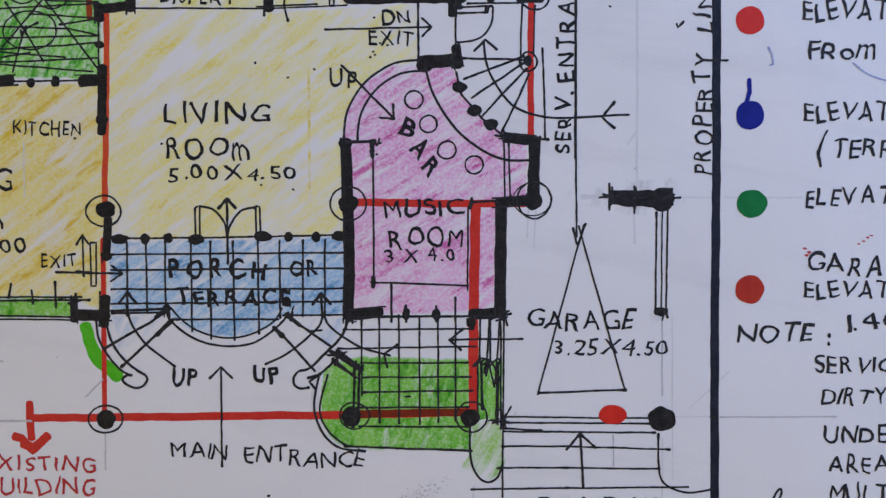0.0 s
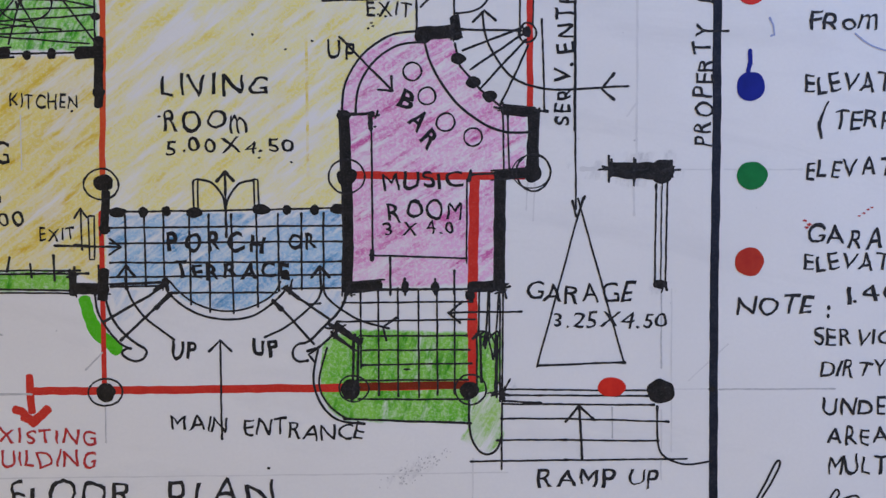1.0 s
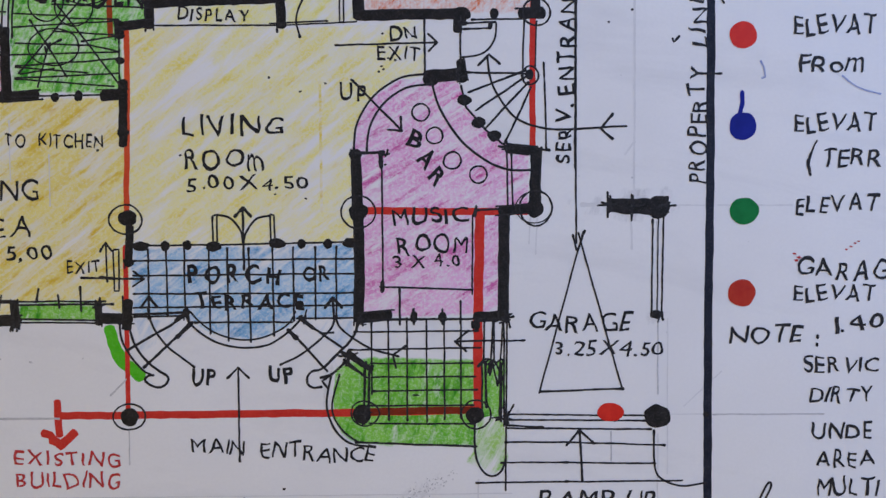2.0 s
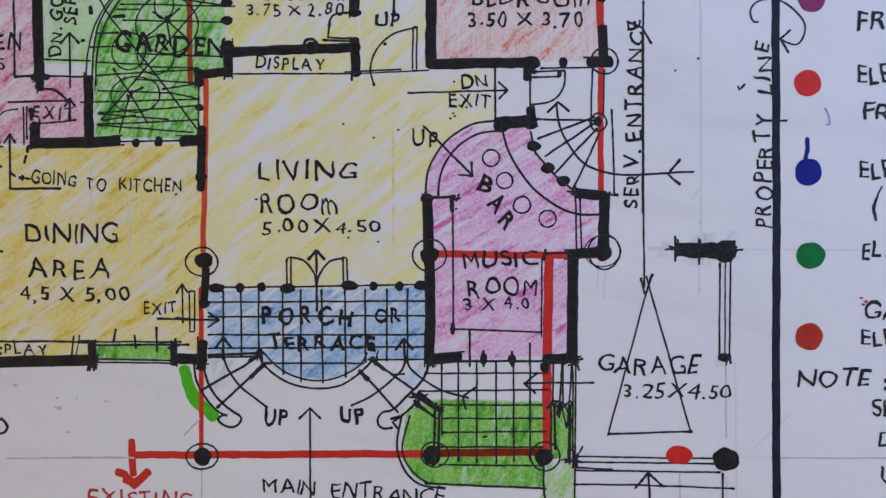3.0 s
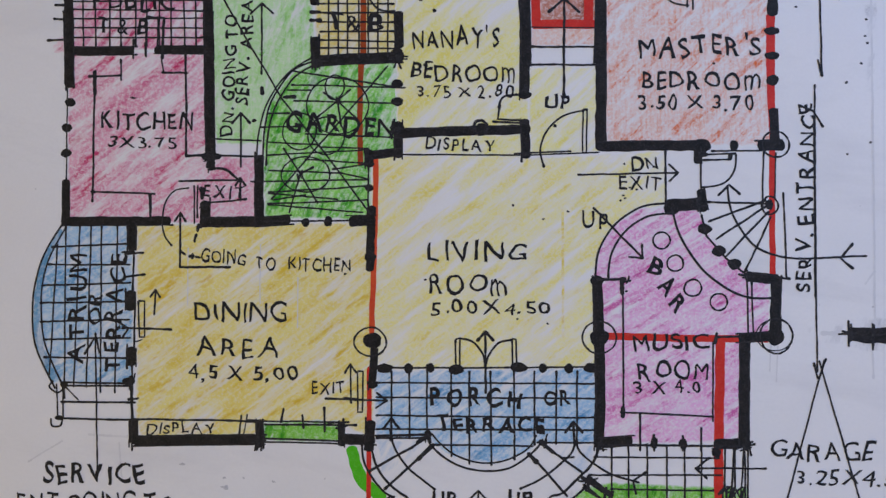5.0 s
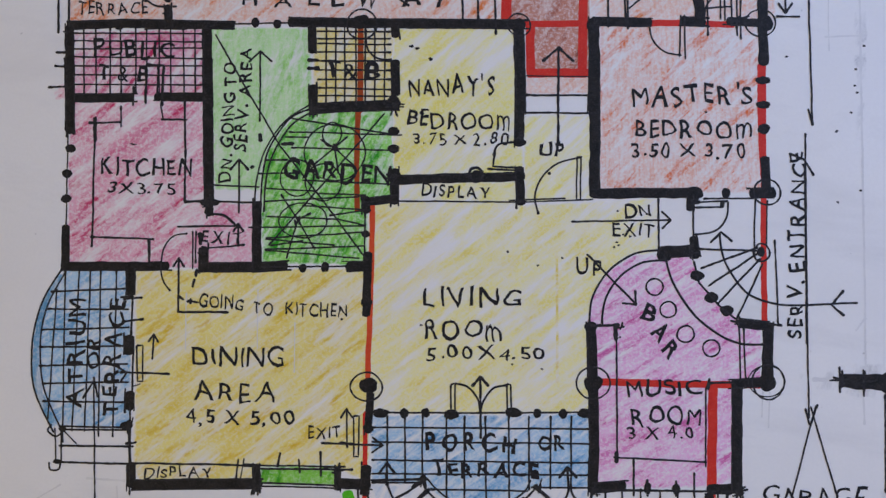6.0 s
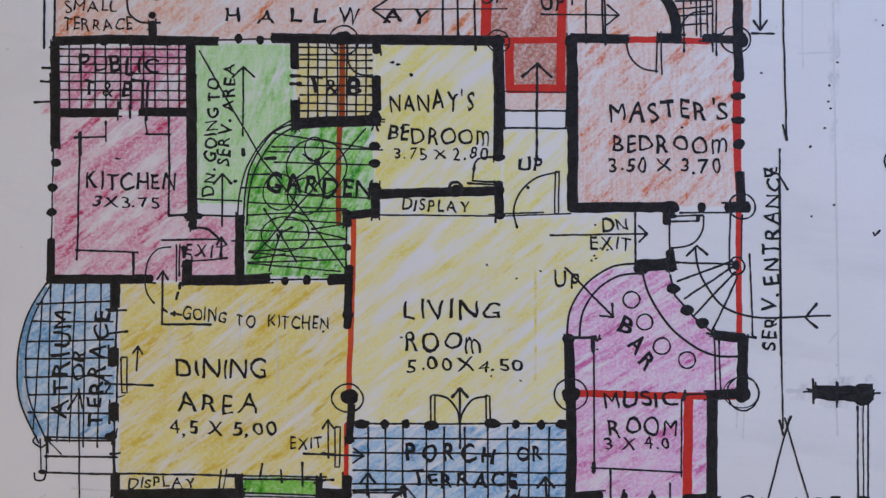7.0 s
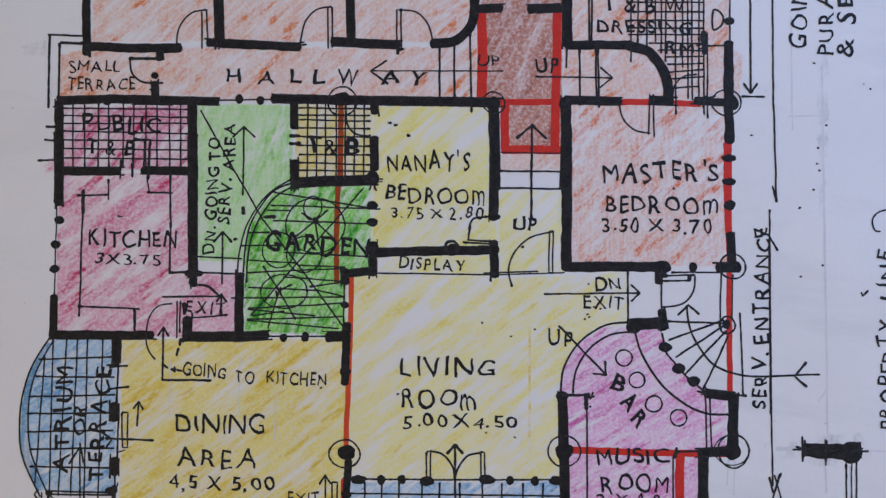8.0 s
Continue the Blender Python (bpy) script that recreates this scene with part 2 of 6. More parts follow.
TABLE_Z = -0.0003
tagged(box("floor", -1.5, -1.4, -0.82, 0.4, 1.2, -0.75, FLOOR_TILE), "plain beige floor under the table", "floor", kind="structure")
tagged(box("ceiling", -1.5, -1.4, 1.75, 0.4, 1.2, 1.82, WALL_PAINT), "plain warm white painted ceiling", "ceiling", kind="structure")
tagged(box("wall_south", -1.6, -1.5, -0.75, 0.5, -1.4, 1.75, WALL_PAINT), "plain warm white painted wall", "wall", kind="structure")
tagged(box("wall_north", -1.6, 1.2, -0.75, 0.5, 1.3, 1.75, WALL_PAINT), "plain warm white painted wall", "wall", kind="structure")
east = tagged(new("wall_east"), "plain warm white wall round the window opening", "wall", kind="structure")
for panel in ((0.4, -1.4, -0.75, 0.5, -0.01, 1.75), (0.4, 0.61, -0.75, 0.5, 1.2, 1.75), (0.4, -0.01, -0.75, 0.5, 0.61, 0.10), (0.4, -0.01, 0.62, 0.5, 0.61, 1.75)):
    box("wall_panel", *panel, WALL_PAINT, east)
# Opening added only to hold the warm fill lamp; no known doorway.
west = tagged(new("wall_west"), "plain warm white wall round an added unseen opening", "wall", kind="structure")
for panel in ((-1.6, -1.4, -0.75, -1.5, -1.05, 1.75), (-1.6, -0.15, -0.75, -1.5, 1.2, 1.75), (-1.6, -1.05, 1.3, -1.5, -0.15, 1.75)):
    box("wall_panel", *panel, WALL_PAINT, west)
table = tagged(new("table"), "plain brown wooden table under the drawing", "table")
box("tabletop", -0.75, -0.45, TABLE_Z - 0.03, 0.39, 0.45, TABLE_Z, TABLE_WOOD, table, 0.003)
for x in (-0.70, 0.34):
    for y in (-0.40, 0.40):
        box("leg", x - 0.025, y - 0.025, -0.75, x + 0.025, y + 0.025, TABLE_Z - 0.03, TABLE_WOOD, table, 0.002)

# ---- the sheet and the ways of drawing on it; places below are millimetres on the sheet ----
MM = 0.001
sheet_mesh = bmesh.new()
bmesh.ops.create_cube(sheet_mesh, size=1, matrix=Matrix.Translation((-0.06, 0.01, -0.00015)) @ Matrix.Diagonal((0.42, 0.297, 0.0003, 1)))
sheet = part("paper_sheet", sheet_mesh, PAPER)
tagged(sheet, "white paper sheet with a hand-drawn, colour-pencilled house plan", "drawing")
rank = {"tint": 0, "line": 0}


def height(layer):
    rank[layer] += 1
    if layer == "tint":
        return (0.003 + 0.0003 * (rank[layer] % 60)) * MM
    return (0.024 + 0.00005 * rank[layer]) * MM


def wobble(x, y, much, size=3.0, seed=0.0):
    v = noise.noise_vector(Vector((x / size, y / size, seed)))
    return x + v.x * much, y + v.y * much


def curve_through(points, closed=False):
    """A smooth line through the points."""
    n, out = len(points), []
    for i in range(n if closed else n - 1):
        p = [Vector(points[j % n] if closed else points[min(max(j, 0), n - 1)]) for j in (i - 1, i, i + 1, i + 2)]
        for k in range(8):
            t = k / 8
            out.append(0.5 * (2 * p[1] + (p[2] - p[0]) * t + (2 * p[0] - 5 * p[1] + 4 * p[2] - p[3]) * t * t + (3 * p[1] - p[0] - 3 * p[2] + p[3]) * t ** 3))
    if not closed:
        out.append(Vector(points[-1]))
    return [tuple(v) for v in out]


def resampled(points, step):
    out = [Vector(points[0])]
    for a, b in zip(points, points[1:]):
        a, b = Vector(a), Vector(b)
        n = max(1, int((b - a).length / step))
        out += [a.lerp(b, (k + 1) / n) for k in range(n)]
    return out


def stroke(name, parent, wide, *points, mat=None, smooth=False, closed=False, shaky=0.10, rough=0.12, label="", layer="line"):
    """A pen or marker stroke: a ribbon of uneven width with rounded ends."""
    seed = rank["line"] * 1.37
    if wide < 1.2:
        wide *= 0.92
    if smooth:
        points = curve_through(points, closed)
    if closed:
        points = list(points) + [points[0]]
    line = resampled(points, 0.5 if wide < 1.2 else 0.45)
    pool = [0.75 * abs(noise.noise(Vector((seed, k, 0.3)))) if wide < 0.9 else 0.0 for k in (0.4, 7.7)]
    z, n, bm = height(layer), len(line), bmesh.new()
    grain = 0.9 if wide < 1.2 else 2.2
    left, right = [], []
    for i, p in enumerate(line):
        d = (line[min(i + 1, n - 1)] - line[max(i - 1, 0)])
        d = d.normalized() if d.length else Vector((1, 0))
        side = Vector((-d.y, d.x))
        x, y = wobble(p.x, p.y, shaky, 5.0, seed)
        press = 1 + (pool[0] if i < 2 else pool[1] if i > n - 3 else 0.0)
        a = press * wide / 2 * (1 + 2.2 * rough * noise.noise(Vector((p.x / grain, p.y / grain, seed))))
        b = press * wide / 2 * (1 + 2.2 * rough * noise.noise(Vector((p.x / grain, p.y / grain, seed + 40))))
        left.append(bm.verts.new(((x + side.x * a) * MM, (y + side.y * a) * MM, z)))
        right.append(bm.verts.new(((x - side.x * b) * MM, (y - side.y * b) * MM, z)))
    for i in range(n - 1):
        bm.faces.new((right[i], right[i + 1], left[i + 1], left[i]))
    if not closed:
        blunt = 0.5 if wide < 1.2 else 0.22
        for l, r, end, back in ((left[0], right[0], line[0], line[1]), (right[-1], left[-1], line[-1], line[-2])):
            out = (end - back).normalized() * wide * blunt * MM
            tip = [l.co.lerp(r.co, f) + Vector((out.x, out.y, 0)) * g for f, g in ((0.22, 0.75), (0.5, 1.0), (0.78, 0.75))]
            bm.faces.new((l, *[bm.verts.new(c) for c in tip], r))
    bmesh.ops.recalc_face_normals(bm, faces=bm.faces[:])
    if bm.faces and sum(f.normal.z for f in bm.faces) < 0:
        bmesh.ops.reverse_faces(bm, faces=bm.faces[:])
    return part(name, bm, mat or THIN_INK, parent, label)


def wall(parent, wide, *points, mat=None):
    """A thick wall line, filled in between two pen outlines that overshoot its ends."""
    made = stroke("wall_line", parent, wide, *points, mat=mat or MARKER, shaky=0.12, rough=0.09)
    hand = random.Random(round(points[0][0] * 100))
    ends = [Vector(points[0]), Vector(points[-1])]
    d = (ends[1] - ends[0]).normalized()
    side = Vector((-d.y, d.x))
    for s in (-1, 1):
        if hand.random() < 0.8:
            off = side * s * wide * hand.uniform(0.40, 0.52)
            run = [tuple(Vector(p) + off) for p in points]
            run[0] = tuple(ends[0] + off - d * hand.uniform(-0.2, 1.1))
            run[-1] = tuple(ends[1] + off + d * hand.uniform(-0.2, 1.1))
            stroke("wall_outline", parent, hand.uniform(0.3, 0.45), *run, rough=0.25)
    return made


def line(parent, *points, wide=0.42, mat=None, smooth=False, name="pen_line"):
    return stroke(name, parent, wide, *points, mat=mat, smooth=smooth, rough=0.2)


def arrow(parent, tail, tip, barb=3.0, wide=0.42, spread=35, mat=None, name="arrow"):
    """A shaft with two barbs, in one hand's stroke."""
    d = (Vector(tip) - Vector(tail)).normalized()
    stroke(name, parent, wide, tail, tip, mat=mat, rough=0.2)
    for a in (spread, -spread):
        end = Vector(tip) - Matrix.Rotation(radians(a), 2) @ d * barb
        stroke("arrow_barb", parent, wide, tip, tuple(end), mat=mat, rough=0.2)


def blob(name, parent, centre, rx, ry, mat=None, uneven=0.12, label="", layer="line"):
    """A filled dot with an uneven rim."""
    bm, z, seed = bmesh.new(), height(layer), rank["line"] * 2.1
    rim = []
    for k in range(36):
        a = 2 * math.pi * k / 36
        r = 1 + uneven * 1.6 * noise.noise(Vector((math.cos(a) * 1.3, math.sin(a) * 1.3, seed)))
        rim.append(bm.verts.new(((centre[0] + rx * r * math.cos(a)) * MM, (centre[1] + ry * r * math.sin(a)) * MM, z)))
    bm.faces.new(rim)
    return part(name, bm, mat or MARKER, parent, label)


def ring(parent, centre, rx, ry, wide=0.42, name="column_ring", mat=None):
    pts = [(centre[0] + rx * math.cos(a * math.pi / 8), centre[1] + ry * math.sin(a * math.pi / 8)) for a in range(16)]
    return stroke(name, parent, wide, *pts, mat=mat, smooth=True, closed=True, shaky=0.25, rough=0.25)


def area(name, label, mat, *points, ragged=0.28, parent=None):
    """A patch of pencil shading whose ragged rim runs out into bare paper."""
    rim = resampled(list(points) + [points[0]], 0.6)[:-1]
    turning = sum(p.x * q.y - q.x * p.y for p, q in zip(rim, rim[1:] + rim[:1]))
    bm, z = bmesh.new(), height("tint")
    seed, n = rank["tint"] * 3.3, len(rim)
    outer, middle, inner = [], [], []
    for i, p in enumerate(rim):
        d = (rim[(i + 1) % n] - rim[i - 1]).normalized()
        out = Vector((d.y, -d.x)) * (1 if turning > 0 else -1)
        x, y = wobble(p.x, p.y, ragged, 1.8, seed)
        far = 0.30 + 0.40 * noise.noise(Vector((p.x / 1.7, p.y / 1.7, seed)))
        middle.append((x, y))
        outer.append(Vector((x, y)) + out * far)
        inner.append(Vector((x, y)) - out * 0.55)
    # an inner point too near the rim, in a sharp corner, is left out
    middle = np.array(middle)
    kept = [i for i in range(n) if np.hypot(*(middle - np.array(tuple(inner[i]))).T).min() > 0.50]
    rim_verts = [bm.verts.new((p.x * MM, p.y * MM, z)) for p in outer]
    core = {i: bm.verts.new((inner[i].x * MM, inner[i].y * MM, z)) for i in kept}
    last = kept[-1]
    for i in range(n):
        before = core[last]
        last = i if i in core else last
        after = core[last]
        corners = [rim_verts[i - 1], rim_verts[i], after]
        bm.faces.new(corners if before is after else corners + [before])
    bmesh.ops.triangulate(bm, faces=[bm.faces.new(list(core.values()))])
    for f in bm.faces:
        f.normal_update()
        if f.normal.z < 0:
            f.normal_flip()
    ob = part(name, bm, mat, parent or sheet, label)
    for k in range(n):
        ob.data.attributes["pressure"].data[k].value = 0.0
    return ob


def fray(parent, centre, reach, count, seed, mat=None):
    """Quick overshooting pen ticks round a wall's end."""
    hand = random.Random(seed)
    for k in range(count):
        a, r = hand.choice((0, 90, 80, 100, 10)) + hand.uniform(-14, 14), reach * hand.uniform(0.5, 1.0)
        x, y = centre[0] + hand.uniform(-0.6, 0.6), centre[1] + hand.uniform(-0.6, 0.6)
        d = Vector((math.cos(radians(a)), math.sin(radians(a)))) * r
        stroke("pen_tick", parent, hand.uniform(0.3, 0.55), (x - d.x * 0.6, y - d.y * 0.6), (x + d.x * 0.6, y + d.y * 0.6), mat=mat, rough=0.3)


glyphs = {}


def glyph(char, weight):
    """The outline of one letter of the built-in font, as points and faces, with its advance."""
    weight = min(weight, 0.0 if char in "MWm4" else 0.006) if char in "MWm4N&" else weight
    key = (char, weight)
    if key not in glyphs:
        text = bpy.data.curves.new("letter", "FONT")
        text.body, text.size, text.resolution_u, text.offset = char, 1.0, 3, weight
        ob = new("letter", text)
        got = bpy.data.meshes.new_from_object(ob.evaluated_get(bpy.context.evaluated_depsgraph_get()))
        bm = bmesh.new()
        bm.from_mesh(got)
        bmesh.ops.triangulate(bm, faces=bm.faces[:])
        for cut in range(2):
            long = [e for e in bm.edges if e.calc_length() > 0.13]
            if long:
                bmesh.ops.subdivide_edges(bm, edges=long, cuts=1)
        bmesh.ops.triangulate(bm, faces=bm.faces[:])
        bm.verts.index_update()
        tall = 1.36 if char == "m" else 1.0
        spots = [(v.co.x, v.co.y * tall) for v in bm.verts]
        faces = [tuple(v.index for v in f.verts) for f in bm.faces]
        bm.free()
        bpy.data.meshes.remove(got)
        bpy.data.objects.remove(ob)
        bpy.data.curves.remove(text)
        xs = [s[0] for s in spots] or [0, 0.3]
        glyphs[key] = (spots, faces, min(xs), max(xs))
    return glyphs[key]


def letters(parent, text, start, high, long, turn=0.0, gap=0.17, weight=0.0, mat=None, name="lettering", label="", lean=0.0):
    """Hand lettering: letters of the built-in font, each leaning, sized and set a little differently."""
    weight += 0.010
    cap = max(s[1] for s in glyph("H", 0.0)[0])
    widths = [0.10 if c == " " else glyph(c, weight)[3] - glyph(c, weight)[2] for c in text]
    total = sum(widths) + gap * (len(text) - 1)
    sx, sy = long / total, high / cap
    z, bm, x = height("line"), bmesh.new(), 0.0
    hand = random.Random(text + str(round(start[0])))
    rot = Matrix.Rotation(radians(turn), 2)
    for c, wide in zip(text, widths):
        if c != " ":
            spots, faces, low, high_x = glyph(c, weight)
            tilt, grow, drop, slant = hand.uniform(-6, 6), hand.uniform(0.88, 1.10), hand.uniform(-0.07, 0.07), hand.uniform(-0.12, 0.12) + lean
            seed, made = hand.uniform(0, 50), []
            small = Matrix.Rotation(radians(tilt), 2)
            for px, py in spots:
                n = noise.noise_vector(Vector((px * 2.2, py * 2.2, seed)))
                f = noise.noise_vector(Vector((px * 9, py * 9, seed + 9)))
                q = Vector((px - low + slant * py - wide / 2 + n.x * 0.095 + f.x * 0.022, py * grow - cap / 2 + n.y * 0.11 + f.y * 0.022))
                q = small @ q
                q = rot @ Vector(((x + wide / 2 + q.x) * sx, (q.y + cap / 2 + drop) * sy))
                made.append(bm.verts.new(((start[0] + q.x) * MM, (start[1] + q.y) * MM, z)))
            for face in faces:
                bm.faces.new([made[i] for i in face])
        x += wide + gap
    return part(name, bm, mat or INK, parent, label)


# ---- pencil-shaded rooms ----
living = area("living_room", "living room patch shaded in slanting yellow pencil", YELLOW, (-67.78, 46.42), (-33.74, 47.28), (-33.73, 46.06), (-4.41, 47.88), (-4.39, 36.47), (-9.91, 35.23), (-14.95, 32.05), (-18.06, 26.94), (-18.87, 20.40), (-18.99, 20.16), (-18.92, 1.13), (-67.00, 0.55))
hall = area("stair_hall", "stair hall patch shaded in pale yellow pencil", PALE_YELLOW, (-33.49, 65.79), (-18.93, 66.16), (-18.62, 47.83), (-33.38, 47.04))
display_b = area("display_shelf", "display shelf patch lightly shaded in pale yellow pencil", PALE_YELLOW, (-60.96, 50.86), (-35.34, 51.31), (-35.32, 47.03), (-60.92, 47.18))
dining = area("dining_area", "dining area patch shaded in golden yellow pencil", GOLD, (-118.75, 31.13), (-67.12, 31.95), (-66.76, 0.92), (-67.07, -14.19), (-72.71, -11.37), (-90.81, -10.90), (-92.23, -13.82), (-116.86, -14.42), (-117.91, -11.27))
kitchen = area("kitchen", "kitchen patch shaded in uneven rose red pencil", ROSE, (-134.60, 69.11), (-104.75, 69.11), (-104.11, 46.77), (-93.18, 46.07), (-92.47, 32.28), (-110.30, 31.92), (-134.27, 32.01))
porch = area("porch", "porch patch shaded in sky blue pencil", BLUE, (-66.14, 0.08), (-19.16, 1.12), (-19.10, -14.21), (-31.31, -14.63), (-34.18, -16.83), (-38.14, -18.32), (-42.59, -18.87), (-47.17, -18.46), (-51.05, -16.84), (-54.70, -14.25), (-65.98, -14.17))
steps_blue = area("porch_steps_tint", "porch steps tinted with faint blue pencil", FAINT_BLUE, (-65.85, -14.65), (-55.42, -14.74), (-59.86, -19.13), (-64.32, -21.61))
area("porch_steps_tint", "porch steps tinted with faint blue pencil", FAINT_BLUE, (-30.95, -15.10), (-19.57, -14.93), (-19.56, -18.28), (-22.54, -20.71), (-26.13, -18.98))
music = area("music_room_and_bar", "music room and bar patch shaded in magenta pink pencil", PINK, (-4.39, 35.75), (2.55, 35.30), (4.23, 30.48), (7.09, 26.40), (10.90, 23.06), (17.31, 19.99), (17.29, 9.20), (11.36, 8.18), (11.57, -13.76), (-18.14, -14.43), (-18.51, 20.16), (-19.48, 20.64), (-18.66, 26.21), (-15.55, 31.56), (-10.15, 35.23))
green_strip = area("planter_strip", "planter strip shaded in grass green pencil", GRASS, (-90.07, -11.13), (-74.18, -10.91), (-74.13, -14.65), (-90.01, -14.88))
atrium = area("atrium", "half-round atrium patch shaded in sky blue pencil", BLUE, (-120.07, 31.22), (-134.49, 31.31), (-138.11, 25.77), (-140.54, 19.25), (-141.29, 11.79), (-139.98, 3.39), (-136.86, -3.22), (-119.04, -3.43))
public_bath = area("public_bath", "public bath patch shaded in crimson pencil", ROSE_TILE, (-134.48, 84.35), (-105.21, 84.86), (-104.75, 70.16), (-133.89, 69.86))
corridor = area("service_corridor", "service corridor patch shaded in light green pencil", PALE_GREEN, (-103.65, 85.40), (-81.38, 85.33), (-80.67, 67.03), (-86.06, 64.37), (-90.07, 58.62), (-91.44, 52.14), (-91.63, 49.30), (-101.74, 49.16))
garden = area("garden", "garden patch shaded in strong green pencil", GARDEN_GREEN, (-90.66, 33.16), (-91.44, 52.14), (-89.80, 58.36), (-85.79, 64.11), (-80.16, 67.55), (-61.77, 67.75), (-61.41, 48.66), (-67.78, 45.50), (-68.04, 32.99))
bath = area("bath", "bath patch shaded in yellow pencil with tiles", TILE_GOLD, (-80.33, 85.34), (-62.60, 84.96), (-62.03, 68.27), (-79.92, 68.08))
nanay = area("grandmother_bedroom", "bedroom patch shaded in pale yellow pencil", PALE_YELLOW, (-62.61, 85.22), (-34.89, 85.72), (-34.12, 60.05), (-33.80, 52.86), (-62.00, 52.25))
master = area("master_bedroom", "master bedroom patch shaded in salmon pencil", SALMON, (-17.90, 86.12), (18.43, 86.69), (18.44, 49.46), (-17.72, 49.49))
hallway = area("hallway", "hallway patch shaded in pale salmon pencil", PALE_SALMON, (-135.78, 96.56), (-128.67, 98.21), (-45.93, 99.03), (-38.97, 103.57), (-38.27, 87.00), (-135.34, 85.93))
upper = area("upper_bedroom", "upper bedroom patch shaded in pale salmon pencil", PALE_SALMON, (-128.82, 115.78), (-40.68, 116.17), (-40.54, 104.88), (-45.95, 100.35), (-128.20, 99.82))
dressing = area("dressing_room", "dressing room and steps patch shaded in salmon pencil", PALE_SALMON, (-19.08, 116.27), (18.62, 116.44), (18.43, 86.95), (-19.18, 86.63))
stairs = area("stairwell", "stairwell patch shaded in reddish brown pencil", STAIR_BROWN, (-38.33, 116.18), (-19.34, 116.27), (-19.38, 75.70), (-32.99, 75.57), (-33.36, 87.04), (-38.01, 87.52))
treads = area("stair_treads", "stair treads touched with salmon pencil", PALE_SALMON, (-33.24, 74.53), (-19.38, 74.67), (-19.36, 71.04), (-33.20, 70.64))
planter = area("front_planter", "front planter patch shaded in bright green pencil", GRASS, (-20.34, -23.89), (-15.79, -22.98), (12.66, -23.69), (12.44, -35.55), (6.74, -36.23), (6.06, -41.72), (-18.66, -41.45), (-22.41, -38.94), (-24.45, -34.14), (-24.44, -28.44), (-22.84, -25.25))
loose = area("planter_corner", "planter corner loosely shaded in green pencil", LOOSE_GREEN, (6.74, -36.23), (12.90, -35.55), (12.90, -45.61), (9.94, -48.12), (7.20, -46.29), (4.47, -45.14), (6.06, -41.72))
stroke("green_edge", sheet, 2.5, (-71.14, -16.35), (-70.48, -19.76), (-68.46, -23.85), (-64.39, -27.04), mat=GREEN_LINE, smooth=True, rough=0.2, label="curved grass green marker edge by the steps", layer="tint")
area("planter_strip", "planter strip shaded in grass green pencil", GRASS, (-90.30, -11.57), (-73.84, -11.58), (-73.85, -14.76), (-90.30, -14.97))

# ---- red section marks and plan axes ----
stroke("red_section_line", sheet, 1.6, (-82.23, -35.22), (-54.44, -35.02), (-18.08, -34.61), (6.40, -34.18), mat=RED, rough=0.07, label="long straight red marker section line")
stroke("red_section_line", sheet, 1.55, (-18.31, -34.61), (-4.42, -34.28), (6.51, -34.18), mat=DARK_RED, rough=0.07)
stroke("red_section_line", sheet, 1.5, (-82.55, -32.03), (-82.35, -35.79), (-82.14, -39.55), mat=RED, rough=0.08)
stroke("red_arrow_head", sheet, 1.7, (-85.76, -38.86), (-84.18, -39.32), (-81.93, -41.83), (-80.10, -40.01), (-78.73, -38.64), mat=RED, rough=0.12, label="thick red marker arrow head")
stroke("red_arrow_head", sheet, 1.7, (-83.96, -40.23), (-81.92, -41.14), (-80.10, -40.01), mat=RED, rough=0.12)
stroke("red_section_line", sheet, 1.1, (-67.67, 0.56), (-67.51, -14.76), (-67.49, -34.67), mat=RED, rough=0.08)
stroke("red_section_line", sheet, 2.0, (7.18, 7.38), (6.73, -14.79), (6.74, -34.75), mat=RED, rough=0.07)
stroke("red_section_line", sheet, 1.5, (-18.03, 8.17), (0.14, 7.83), (17.18, 7.95), mat=RED, rough=0.08)
stroke("red_section_line", sheet, 1.2, (-66.70, 45.93), (-66.90, 23.41), (-67.30, 6.37), mat=ORANGE_RED, rough=0.08, label="orange-red marker line between the yellow rooms")
stroke("red_section_line", sheet, 1.2, (-70.25, 67.62), (-70.35, 55.27), (-70.09, 44.69), mat=BROWN_RED, rough=0.08)
stroke("red_section_line", sheet, 1.3, (18.27, 82.30), (18.35, 62.77), (18.17, 34.91), (18.26, 20.48), mat=RED, rough=0.08)
stroke("red_section_line", sheet, 1.3, (-69.92, 86.21), (-69.77, 66.63), mat=BROWN_RED, rough=0.08)
stroke("red_stair_outline", sheet, 2.3, (-37.97, 107.28), (-37.60, 96.98), (-37.76, 87.53), mat=RED, rough=0.06, label="broad red marker outline of the stairwell")
stroke("red_stair_outline", sheet, 2.0, (-32.45, 86.52), (-32.22, 75.58), mat=RED, rough=0.06)
stroke("red_stair_outline", sheet, 2.0, (-32.73, 75.45), (-19.64, 75.44), mat=RED, rough=0.06)
stroke("red_stair_outline", sheet, 2.0, (-20.59, 107.38), (-20.75, 90.54), (-20.92, 75.95), mat=RED, rough=0.06)
stroke("red_section_line", sheet, 1.4, (-35.16, 86.37), (-18.67, 86.51), mat=RED, rough=0.1)
stroke("red_section_line", sheet, 1.5, (-7.12, 86.60), (0.56, 86.67), mat=RED, rough=0.1)
stroke("red_section_line", sheet, 1.4, (6.32, 86.45), (12.06, 86.37), mat=RED, rough=0.1)
